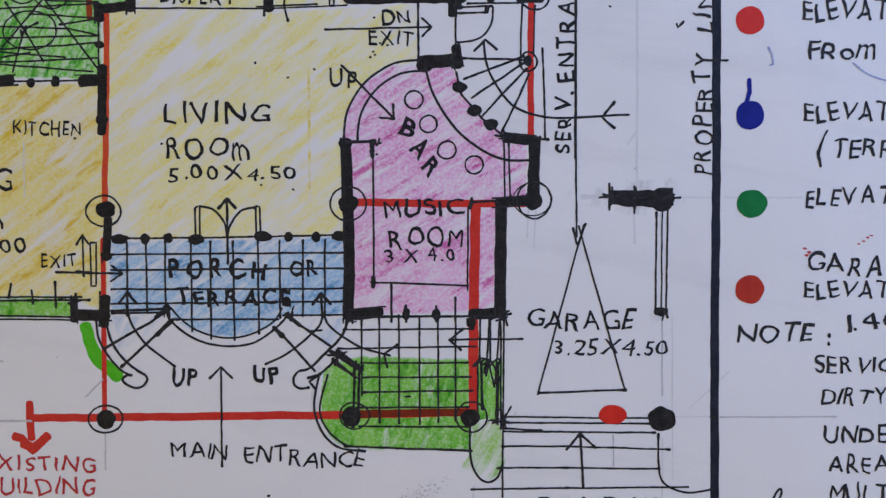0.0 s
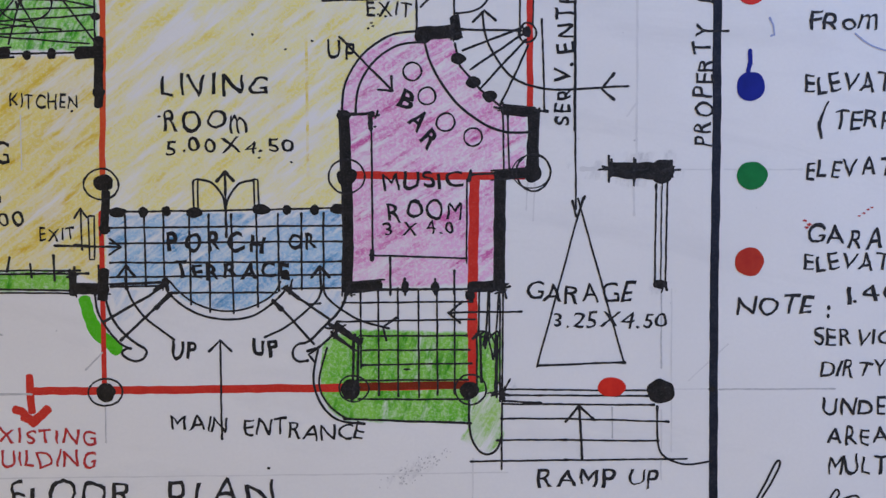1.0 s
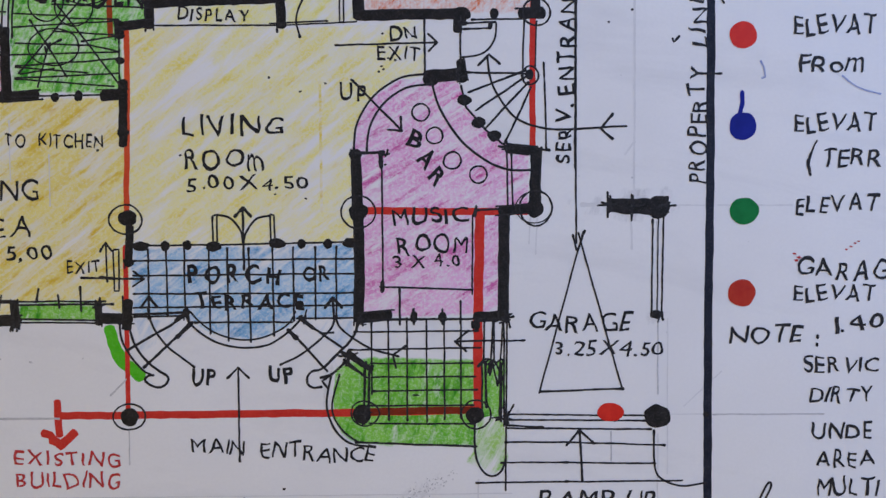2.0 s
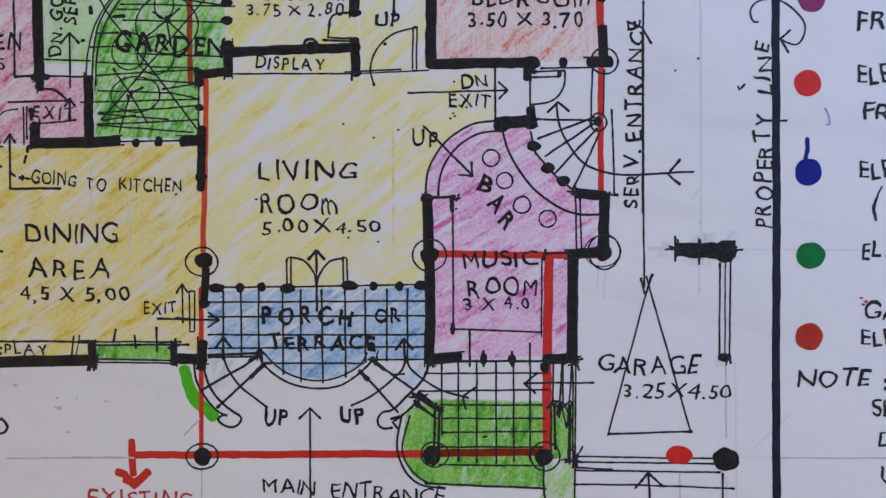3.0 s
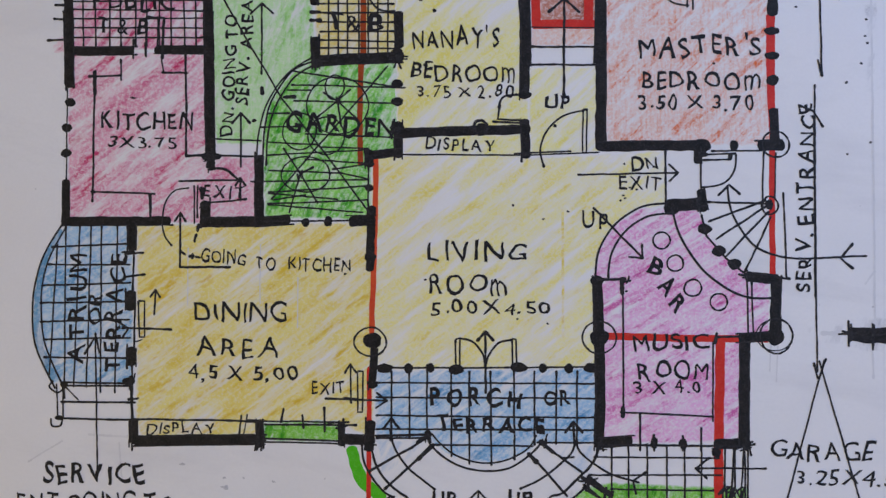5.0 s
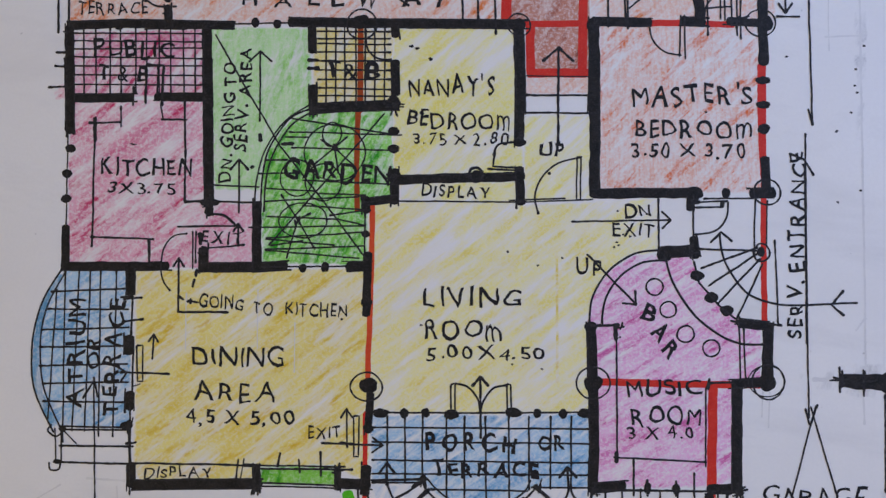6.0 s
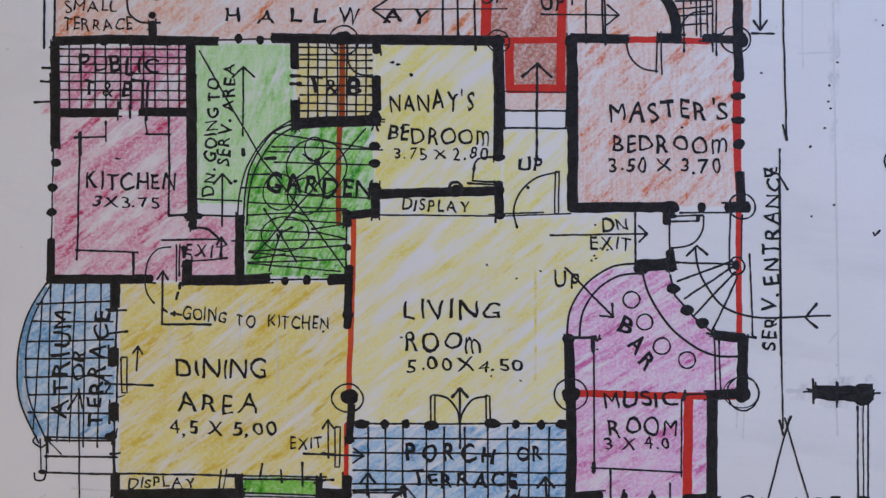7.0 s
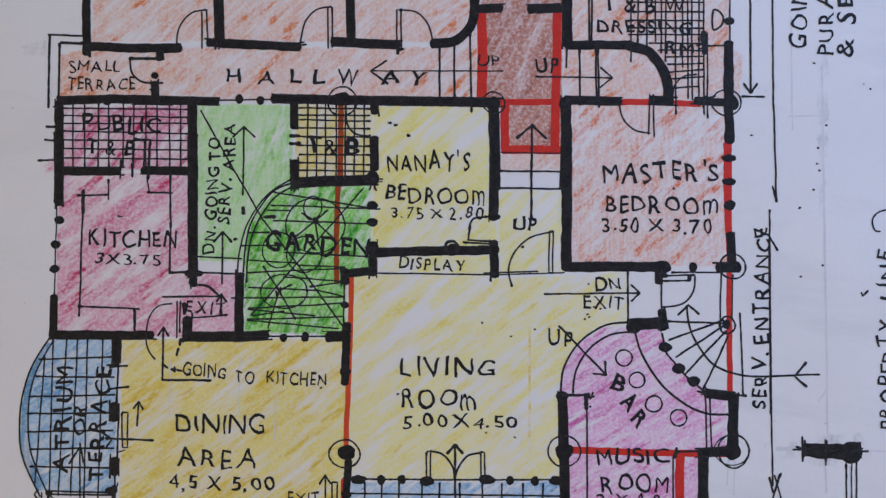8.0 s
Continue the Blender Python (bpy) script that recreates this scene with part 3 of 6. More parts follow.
stroke("red_section_line", sheet, 1.0, (17.61, 77.23), (17.55, 67.57), (17.75, 58.61), (18.20, 50.35), mat=RED, rough=0.1)

# ---- faint pencil guide lines and smudges ----
line(sheet, (-95.26, -35.78), (-82.23, -35.79), wide=0.35, mat=GRAPHITE, name="guide_line")
line(sheet, (-67.39, -38.09), (-67.31, -45.73), wide=0.3, mat=GRAPHITE, name="guide_line")
line(sheet, (-67.80, -27.49), (-71.21, -30.91), wide=0.35, mat=GRAPHITE, name="guide_line")
line(sheet, (39.60, 34.05), (39.60, 11.36), wide=0.45, mat=SMUDGE, name="guide_line")
line(sheet, (39.02, 7.95), (39.16, -0.00), wide=0.5, mat=SMUDGE, name="guide_line")
line(sheet, (44.50, 5.68), (44.83, -30.79), wide=0.35, mat=GRAPHITE, name="guide_line")
line(sheet, (44.86, -39.36), (44.90, -53.68), wide=0.3, mat=SMUDGE, name="guide_line")
line(sheet, (46.84, -14.81), (46.94, -47.95), wide=0.3, mat=SMUDGE, name="guide_line")
line(sheet, (47.47, -35.14), (55.47, -35.14), wide=0.3, mat=SMUDGE, name="guide_line")
line(sheet, (56.61, -35.15), (80.06, -35.17), wide=0.35, mat=GRAPHITE, name="guide_line")
line(sheet, (28.55, 9.20), (33.67, 9.32), wide=0.9, mat=SMUDGE, name="guide_line")
line(sheet, (47.90, 9.09), (54.74, 9.10), wide=0.35, mat=SMUDGE, name="guide_line")
line(sheet, (57.25, 9.10), (72.98, 9.10), wide=0.35, mat=SMUDGE, name="guide_line")
line(sheet, (17.75, 6.81), (17.53, 1.13), wide=0.3, mat=SMUDGE, name="guide_line")
line(sheet, (19.23, 6.81), (18.90, -1.14), wide=0.3, mat=SMUDGE, name="guide_line")
line(sheet, (34.92, -38.78), (34.93, -45.07), wide=0.3, mat=GRAPHITE, name="guide_line")
line(sheet, (6.75, -49.03), (6.75, -58.19), wide=0.35, mat=SMUDGE, name="guide_line")
line(sheet, (-95.37, -52.98), (13.82, -52.02), wide=0.3, mat=SMUDGE, name="guide_line")
line(sheet, (50.32, -33.42), (58.29, -26.00), wide=0.3, mat=SMUDGE, name="guide_line")
line(sheet, (37.63, 19.88), (39.67, 22.49), wide=0.45, mat=SMUDGE, name="guide_line")
stroke("pencil_streak", living, 0.6, (-26.37, 35.11), (-26.19, 7.94), mat=GOLD, layer="tint")
line(sheet, (-141.56, -20.39), (-134.20, -15.77), wide=0.35, mat=SMUDGE, name="guide_line")
line(sheet, (-121.78, -15.95), (-121.00, -23.47), wide=0.35, mat=SMUDGE, name="guide_line")
line(sheet, (-109.47, -36.06), (-82.12, -35.85), wide=0.35, mat=GRAPHITE, name="guide_line")
line(sheet, (-128.36, -14.25), (-119.61, -14.75), wide=0.5, mat=SMUDGE, name="guide_line")
line(sheet, (-144.91, 98.37), (-140.37, 98.27), wide=0.4, mat=SMUDGE, name="guide_line")
line(sheet, (39.40, 94.91), (39.55, 33.60), wide=0.5, mat=SMUDGE, name="guide_line")
line(sheet, (31.87, 83.69), (39.97, 83.89), wide=0.4, mat=SMUDGE, name="guide_line")
line(sheet, (32.62, 106.63), (32.60, 80.59), wide=0.3, mat=SMUDGE, name="guide_line")
for y in (96.0, 85.5, 76.0, 65.0):
    area("graphite_smear", "rubbed grey graphite haze on the paper", HALO, (38.2, y + 3.5), (40.6, y + 4.0), (40.9, y - 3.0), (38.5, y - 4.2), ragged=0.45, parent=sheet)
area("graphite_smear", "rubbed grey graphite haze on the paper", HALO, (-140.27, 89.61), (-136.35, 90.97), (-136.02, 83.01), (-139.52, 84.31), ragged=0.45, parent=sheet)
area("graphite_smear", "rubbed grey graphite haze on the paper", HALO, (-144.67, 98.91), (-138.86, 100.28), (-138.69, 96.28), (-144.57, 96.77), ragged=0.45, parent=sheet)
for spot in ((23.46, 79.22), (38.36, 76.52), (38.07, 72.92), (38.55, 71.39), (37.24, 67.02), (34.04, 62.89), (37.59, 95.94), (50.18, 90.06), (34.12, 47.39), (40.20, 81.70), (39.03, 49.98)):
    blob("ink_speck", sheet, spot, 0.32, 0.24, THIN_INK, 0.4)
for spot in ((-37.06, 36.04), (-73.11, 20.91), (-55.76, 19.84), (-12.74, 17.80), (5.90, 66.91), (-49.99, 27.80)):
    blob("ink_speck", sheet, spot, 0.30, 0.24, THIN_INK, 0.4)
line(sheet, (47.5, 43.9), (47.8, 43.2), (48.9, 44.4), wide=0.5, name="check_mark")
for spot in ((-13.4, 38.3), (-13.0, 37.7), (-14.0, 37.2), (-12.0, 40.0), (-10.5, 39.6), (-22.1, 42.7), (-13.2, 45.1), (-25.2, 34.8), (-30.5, 33.1), (-6.8, 44.5), (-35.9, 11.6), (-29.5, 10.7)):
    blob("ink_speck", living, spot, 0.28, 0.22, THIN_INK, 0.4)
blob("pencil_smear", kitchen, (-120.31, 59.13), 0.7, 0.22, THIN_INK, 0.5)
blob("ink_speck", kitchen, (-93.55, 54.22), 0.5, 0.4, INK, 0.3)
for spot in (((32.19, 9.20)), ((29.69, 9.09))):
    area("graphite_smear", "rubbed grey graphite haze on the paper", HALO, (spot[0] - 4, spot[1] - 1.6), (spot[0] + 3, spot[1] - 2.2), (spot[0] + 3, spot[1] + 1.8), (spot[0] - 4, spot[1] + 1.2), ragged=0.45, parent=sheet)
area("graphite_smear", "rubbed grey graphite haze on the paper", HALO, (34.92, 12.27), (46.75, 12.73), (49.04, 10.23), (48.60, 5.91), (42.22, 5.23), (35.16, 6.14), ragged=0.45, parent=sheet)
area("graphite_smear", "rubbed grey graphite haze on the paper", HALO, (42.27, -13.90), (47.52, -13.44), (47.75, -15.50), (42.51, -15.95), ragged=0.45, parent=sheet)
area("graphite_smear", "rubbed grey graphite haze on the paper", HALO, (11.98, -34.18), (15.17, -33.73), (17.23, -38.07), (12.44, -38.75), ragged=0.45, parent=sheet)
area("graphite_smear", "rubbed grey graphite haze on the paper", HALO, (-11.0, -53.5), (-8.0, -51.2), (-1.5, -47.6), (1.5, -48.0), (0.5, -50.5), (-5.0, -53.0), (-9.5, -55.6), ragged=0.3, parent=sheet)
area("graphite_smear", "rubbed grey graphite haze on the paper", HALO, (-26.25, -25.02), (-23.75, -23.89), (-24.22, -34.14), (-25.81, -34.14), ragged=0.45, parent=sheet)
hand_dust = random.Random(4)
dust = blob("graphite_rub", sheet, (-5.6, -51.6), 0.3, 0.2, GRAPHITE, 0.4, label="rubbed graphite specks on the paper")
for k in range(80):
    x, y = hand_dust.gauss(0, 2.8), hand_dust.gauss(0, 1.0)
    blob("graphite_speck", dust, (-4.8 + x, -51.2 + y + x * 0.55), 0.10 + 0.12 * hand_dust.random(), 0.16, SMUDGE if k % 3 == 0 else GRAPHITE, 0.5)
blob("ink_speck", planter, (-6.47, -30.97), 0.7, 0.25, INK, 0.3)
for spot in ((-34.60, -51.03),):
    blob("ink_speck", sheet, spot, 0.35, 0.3, INK, 0.4)

for a, b in (((-107.5, 26.2), (-107.4, 13.9)), ((-91.7, 27.2), (-91.6, 14.4)), ((-83.4, 20.1), (-83.3, 9.2))):
    line(dining, a, b, wide=0.25, mat=SMUDGE, name="guide_line")
for spot, rx in (((-98.4, -25.2), 0.75), ((-98.7, -23.1), 0.4), ((-88.0, -23.8), 0.4), ((-96.2, -30.4), 0.5), ((-107.9, -20.4), 0.5)):
    blob("graphite_rub", sheet, spot, rx, 0.55 * rx, GRAPHITE, 0.5)
blob("pencil_blot", corridor, (-92.2, 69.7), 0.8, 1.2, GARDEN_GREEN, 0.4)

# ---- border line and ground floor walls ----
stroke("property_border", sheet, 1.75, (55.40, 86.01), (55.62, 14.78), (55.35, -19.38), (55.62, -65.17), mat=BORDER, shaky=0.12, rough=0.05, label="thick straight blue-black marker border line")
line(sheet, (54.07, 36.67), (57.82, 36.67), wide=0.45)
blob("border_tick", sheet, (55.13, -35.14), 0.7, 0.55, MARKER)
wall(kitchen, 2.0, (-135.42, 77.63), (-134.84, 68.86), (-134.69, 62.10))
wall(kitchen, 1.9, (-134.97, 40.69), (-134.64, 31.52))
wall(kitchen, 2.0, (-135.27, 31.88), (-111.80, 32.16))
wall(kitchen, 1.9, (-134.61, 69.48), (-120.77, 69.61))
wall(kitchen, 1.9, (-115.51, 69.86), (-104.76, 69.86))
wall(kitchen, 2.2, (-104.15, 77.59), (-103.59, 60.15), (-103.11, 46.77))
wall(kitchen, 1.6, (-103.12, 47.02), (-102.81, 43.56))
blob("wall_end", kitchen, (-102.86, 46.28), 2.2, 0.9)
wall(kitchen, 2.2, (-103.92, 36.15), (-103.84, 31.71))
wall(kitchen, 2.0, (-104.72, 31.96), (-91.72, 32.16), (-85.56, 32.57))
for spot in ((-134.35, 58.11), (-134.98, 52.50), (-134.98, 46.90)):
    blob("window_dot", kitchen, spot, 1.2, 0.95)
wall(garden, 2.0, (-92.19, 46.32), (-91.96, 31.79))
blob("window_dot", garden, (-81.86, 31.98), 0.9, 1.0)
blob("window_dot", garden, (-76.94, 32.26), 0.9, 1.1)
line(garden, (-91.10, 32.17), (-68.35, 32.56))
wall(garden, 2.2, (-72.03, 32.41), (-67.13, 32.56))
wall(bath, 2.3, (-80.49, 67.37), (-71.24, 67.87), (-61.39, 68.24))
wall(bath, 1.9, (-80.31, 72.33), (-80.11, 66.13))
blob("wall_end", bath, (-62.38, 68.86), 1.5, 1.5)
for spot in ((-62.31, 62.31), (-62.27, 58.49)):
    blob("window_dot", garden, spot, 1.3, 1.0)
wall(garden, 1.9, (-61.97, 53.81), (-61.90, 46.44))
blob("wall_end", garden, (-62.21, 52.58), 1.5, 1.5)
wall(display_b, 2.1, (-61.22, 51.60), (-46.55, 52.14), (-33.77, 52.54))
wall(display_b, 2.0, (-34.64, 54.38), (-34.37, 50.46), (-34.34, 46.55))
wall(living, 1.7, (-68.28, 46.66), (-61.78, 47.42))
wall(living, 1.8, (-68.29, 47.64), (-68.13, 44.45))
blob("window_dot", living, (-68.19, 39.66), 1.0, 0.8)
line(living, (-68.37, 44.20), (-68.27, 35.62), wide=0.4)
wall(living, 1.9, (-67.65, 35.38), (-67.69, 28.28), (-67.74, 21.93))
blob("wall_end", living, (-67.77, 24.62), 1.3, 1.2)
wall(living, 1.6, (-66.57, 4.92), (-66.96, -3.32))
blob("column_dot", sheet, (-67.07, 6.61), 2.0, 1.7, label="round black column mark")
ring(sheet, (-67.44, 6.37), 3.5, 3.0)
wall(dining, 2.1, (-120.00, 30.87), (-119.90, 25.94))
wall(dining, 2.1, (-119.96, 16.59), (-119.88, 12.90))
wall(dining, 2.2, (-119.46, 4.33), (-119.39, 0.91))
blob("window_dot", dining, (-119.94, -2.76), 1.5, 0.9)
wall(dining, 1.9, (-118.66, -11.04), (-118.56, -15.90))
wall(dining, 2.2, (-118.07, -15.65), (-104.50, -15.21), (-90.38, -14.89))
wall(dining, 1.6, (-91.29, -11.15), (-91.09, -16.23))
wall(dining, 1.4, (-73.44, -11.38), (-73.38, -15.73))
wall(dining, 2.0, (-73.15, -14.52), (-66.58, -14.66))
wall(porch, 2.1, (-67.23, -10.81), (-67.41, -16.60))
blob("wall_end", porch, (-66.97, -2.59), 1.2, 0.9)
line(porch, (-65.54, 0.81), (-42.50, 1.09), (-19.40, 1.60), wide=0.45)
for spot, rx in (((-64.32, 0.71), 1.8), ((-59.22, 0.77), 0.95), ((-54.60, 0.94), 0.95), ((-49.03, 0.65), 1.7), ((-35.62, 1.29), 1.8), ((-30.44, 1.23), 0.95), ((-24.92, 1.17), 0.95), ((-20.12, 1.35), 1.7)):
    blob("porch_post", porch, spot, rx, 1.05)
wall(music, 2.2, (-18.87, 19.92), (-18.46, 6.90), (-18.18, -5.10), (-18.50, -15.16))
wall(music, 2.1, (-17.90, -14.43), (-11.82, -13.86))
blob("window_dot", music, (-6.81, -14.27), 0.8, 1.3)
blob("window_dot", music, (-0.75, -14.42), 0.9, 1.2)
wall(music, 2.1, (6.13, -14.32), (12.99, -13.98))
wall(music, 2.3, (12.31, 7.71), (12.17, -3.52), (12.04, -14.71))
wall(music, 2.1, (11.36, 8.06), (18.47, 8.62))
wall(music, 2.2, (18.97, 20.96), (18.72, 14.48), (18.71, 8.74))
blob("column_dot", sheet, (18.59, 8.50), 2.0, 1.9)
ring(sheet, (18.94, 8.62), 3.4, 3.7)
ring(sheet, (18.59, 8.74), 3.9, 3.3, wide=0.3)
blob("column_dot", sheet, (-18.46, 7.86), 2.0, 1.8)
ring(sheet, (-18.46, 7.86), 3.6, 3.4)
blob("wall_end", music, (-18.99, 19.92), 1.5, 1.1)
wall(music, 2.5, (-3.91, 36.23), (3.99, 36.76))
blob("wall_end", music, (-3.19, 35.75), 1.6, 1.6)
wall(music, 2.1, (12.80, 21.15), (18.97, 20.48))
for spot in ((3.99, 31.20), (6.85, 26.64), (10.18, 23.77)):
    blob("stair_post", music, spot, 1.45, 1.2)
line(music, (3.27, 34.22), (4.23, 29.76), (8.40, 24.96), (12.80, 21.39), wide=0.5)
wall(master, 2.4, (-18.25, 79.93), (-18.18, 60.29), (-18.26, 48.32))
wall(master, 2.2, (-18.62, 48.80), (-7.78, 49.08), (2.55, 49.12))
blob("wall_end", master, (3.26, 49.25), 2.0, 1.5)
blob("window_dot", master, (10.20, 49.15), 0.9, 1.2)
line(master, (5.42, 47.92), (16.77, 48.08))
wall(master, 2.3, (15.58, 49.17), (20.46, 49.31))
for spot in ((18.01, 73.99), (18.12, 68.62), (18.35, 63.02)):
    blob("window_dot", master, spot, 1.3, 0.85)
wall(master, 2.0, (18.57, 56.94), (18.92, 50.03))
ring(sheet, (19.03, 49.42), 2.9, 2.8)
wall(master, 1.7, (2.43, 48.39), (2.55, 45.48))
wall(master, 1.9, (3.15, 39.42), (3.75, 35.31))
wall(nanay, 2.2, (-34.68, 79.96), (-34.72, 67.63), (-34.79, 60.01))
blob("wall_end", nanay, (-34.67, 60.01), 1.5, 0.9)

# ---- kitchen, service corridor and garden ----
line(kitchen, (-130.33, 63.86), (-123.17, 64.11), wide=0.5)
line(kitchen, (-123.24, 67.61), (-123.15, 63.12), wide=0.4)
line(kitchen, (-128.97, 65.11), (-128.90, 50.15), (-128.85, 36.25), wide=0.5)
line(kitchen, (-129.09, 64.86), (-128.86, 59.86), wide=0.9)
line(kitchen, (-129.15, 38.48), (-115.15, 38.06), wide=0.5)
line(kitchen, (-116.14, 37.81), (-115.91, 32.13), wide=0.7)
line(kitchen, (-114.22, 67.61), (-113.66, 64.62), wide=0.4)
line(kitchen, (-114.04, 64.74), (-108.41, 64.62), wide=0.5)
line(kitchen, (-108.99, 68.86), (-108.54, 57.66), (-108.33, 46.26), wide=0.55)
line(kitchen, (-108.33, 46.38), (-103.11, 46.65), wide=0.6)
line(kitchen, (-104.35, 46.52), (-91.94, 46.32), wide=0.5)
line(kitchen, (-103.42, 50.23), (-92.00, 49.78), wide=0.4)
line(kitchen, (-109.72, 40.93), (-96.19, 41.12), wide=0.5)
line(kitchen, (-103.06, 43.80), (-99.33, 43.33), (-96.56, 40.87), wide=0.6, smooth=True)
stroke("door_swing", kitchen, 0.4, (-107.70, 39.34), (-110.68, 38.83), (-112.63, 36.35), (-113.30, 32.27), (-112.73, 28.95), (-111.20, 26.74), smooth=True)
stroke("door_leaf", kitchen, 0.4, (-106.47, 39.84), (-106.20, 31.70))
stroke("door_leaf", kitchen, 0.4, (-105.73, 39.84), (-105.60, 32.94))
line(kitchen, (-104.72, 39.35), (-104.68, 37.13), wide=0.8)
line(kitchen, (-103.92, 36.15), (-94.89, 36.94), wide=0.45)
arrow(kitchen, (-96.25, 36.69), (-96.33, 41.61), 2.0, 0.5)
letters(kitchen, "EXIT", (-104.44, 37.38), 2.55, 8.99, weight=0.006)
letters(kitchen, "KITCHEN", (-127.44, 52.39), 3.76, 20.40, -1, weight=0.004)
letters(kitchen, "3X3.75", (-125.61, 48.42), 2.43, 15.06, -1)
arrow(dining, (-109.25, 22.08), (-109.35, 33.90), 2.2, 0.5, 35)
line(dining, (-109.13, 22.09), (-98.23, 22.17), wide=0.55)
for a, b in (((-105.33, 31.34), (-105.55, 29.98)), ((-105.78, 29.24), (-106.13, 27.76)), ((-109.19, 25.65), (-108.19, 24.92)), ((-107.19, 24.44), (-106.32, 24.56)), ((-105.82, 24.32), (-104.83, 24.21)), ((-106.58, 24.93), (-106.56, 24.07))):
    line(dining, a, b, wide=0.6)
letters(dining, "GOING", (-104.68, 23.10), 2.79, 9.71, -2, weight=0.002)
letters(dining, "TO", (-92.67, 21.97), 2.67, 4.37, -2)
letters(dining, "KITCHEN", (-85.65, 21.79), 2.91, 13.60, -3)
arrow(corridor, (-96.24, 44.08), (-96.43, 55.83), 3.0, 0.5, 42)
letters(corridor, "DN. GOING TO", (-98.30, 50.80), 2.70, 26.60, 88, weight=0.013)
letters(corridor, "SERV. AREA", (-95.23, 57.52), 2.69, 23.28, 87, weight=0.012)
line(corridor, (-102.40, 83.82), (-94.40, 70.26), (-87.20, 58.64), wide=0.42)
line(garden, (-87.20, 58.64), (-78.66, 48.18), (-67.80, 33.89), wide=0.42)
arrow(corridor, (-92.05, 64.43), (-92.22, 80.11), 3.4, 0.45, 48)
line(corridor, (-91.96, 61.45), (-91.93, 60.15), wide=0.8)
stroke("garden_path_edge", garden, 0.45, (-80.16, 67.55), (-85.55, 64.89), (-89.80, 58.36), (-91.19, 52.14), (-91.49, 44.41), smooth=True)
stroke("garden_path_edge", garden, 0.45, (-80.40, 66.51), (-85.00, 63.60), (-88.74, 57.60), (-90.39, 51.63), (-90.71, 44.42), smooth=True)
stroke("garden_path_edge", garden, 0.4, (-81.09, 68.06), (-86.33, 64.63), (-90.58, 58.35), (-92.46, 51.48), (-92.82, 45.68), smooth=True)
for a, b in (((-85.1, 65.1), (-62.8, 61.7)), ((-85.4, 62.1), (-60.6, 61.5)), ((-86.3, 60.9), (-81.3, 61.0)), ((-84.9, 58.6), (-61.2, 58.1)), ((-90.6, 55.8), (-85.8, 55.9)), ((-92.0, 52.8), (-83.0, 52.9)), ((-82.2, 51.4), (-61.2, 50.5)), ((-90.4, 49.5), (-79.4, 49.0)), ((-79.0, 48.5), (-68.4, 48.2)), ((-90.4, 46.7), (-68.4, 47.9)), ((-82.2, 45.8), (-67.2, 44.8)), ((-90.0, 43.3), (-74.0, 42.8)), ((-76.2, 43.6), (-68.5, 44.8)), ((-74.0, 42.8), (-68.7, 41.6)), ((-94.0, 40.8), (-68.5, 41.4)), ((-90.1, 38.5), (-68.5, 40.0)), ((-90.1, 38.3), (-75.0, 37.1)), ((-90.2, 36.0), (-68.5, 37.0)), ((-90.1, 35.8), (-69.5, 34.3)), ((-89.0, 36.9), (-82.0, 38.0))):
    line(garden, a, b, wide=0.4, name="garden_hatch")
line(garden, (-87.0, 59.3), (-84.6, 59.4), wide=0.8, name="garden_hatch")
for centre, rx, ry in (((-75.3, 57.6), 6.7, 6.3), ((-75.9, 61.6), 2.1, 2.6), ((-83.5, 51.8), 3.8, 4.0), ((-77.6, 50.9), 4.0, 4.1), ((-82.0, 42.4), 5.4, 3.8)):
    ring(garden, centre, rx, ry, 0.36, "garden_bush", INK)
for a, b in (((-75.3, 58.6), (-72.5, 61.1)), ((-75.3, 58.6), (-78.4, 60.4)), ((-75.3, 58.6), (-70.9, 54.6)), ((-75.3, 58.6), (-79.6, 55.1)), ((-75.3, 58.6), (-74.4, 53.0)), ((-83.2, 42.7), (-85.5, 34.2)), ((-83.2, 42.7), (-79.4, 36.3)), ((-83.2, 42.7), (-80.4, 44.1)), ((-83.2, 42.7), (-86.9, 48.1)), ((-64.4, 66.2), (-89.4, 37.0))):
    line(garden, a, b, wide=0.42, name="garden_hatch")
for hub in ((-75.2, 58.5), (-83.2, 42.6)):
    fray(garden, hub, 1.2, 3, round(hub[0]))
letters(garden, "GARDEN", (-86.60, 52.30), 4.20, 23.50, -4, weight=0.012)

# ---- dining area ----
letters(dining, "DINING", (-105.94, 10.47), 4.01, 20.40, 1, weight=-0.007)
letters(dining, "AREA", (-105.07, 2.78), 4.01, 17.61, 1, weight=-0.007)
letters(dining, "4,5 X 5,00", (-106.95, -2.24), 3.04, 23.80, 0)
letters(dining, "DISPLAY", (-115.88, -13.92), 2.31, 15.06, 0)
line(dining, (-117.92, -10.91), (-91.67, -10.91), wide=0.5)
line(dining, (-94.12, -10.94), (-91.05, -10.90), wide=0.8)
line(dining, (-95.67, -13.99), (-95.24, -9.75), wide=0.4)
line(dining, (-94.68, -14.34), (-94.02, -9.49), wide=0.3)
line(green_strip, (-90.32, -10.89), (-73.93, -10.90), wide=0.4)
line(green_strip, (-90.31, -11.62), (-70.27, -11.46), wide=0.5)
line(green_strip, (-90.01, -14.64), (-73.64, -14.88), wide=0.45)
line(green_strip, (-90.00, -15.36), (-73.63, -15.49), wide=0.4)
for a, b in (((-86.07, -8.17), (-86.64, -11.08)), ((-82.01, -9.56), (-81.73, -12.22)), ((-77.27, -7.81), (-77.08, -12.88))):
    line(green_strip, a, b, wide=0.5)
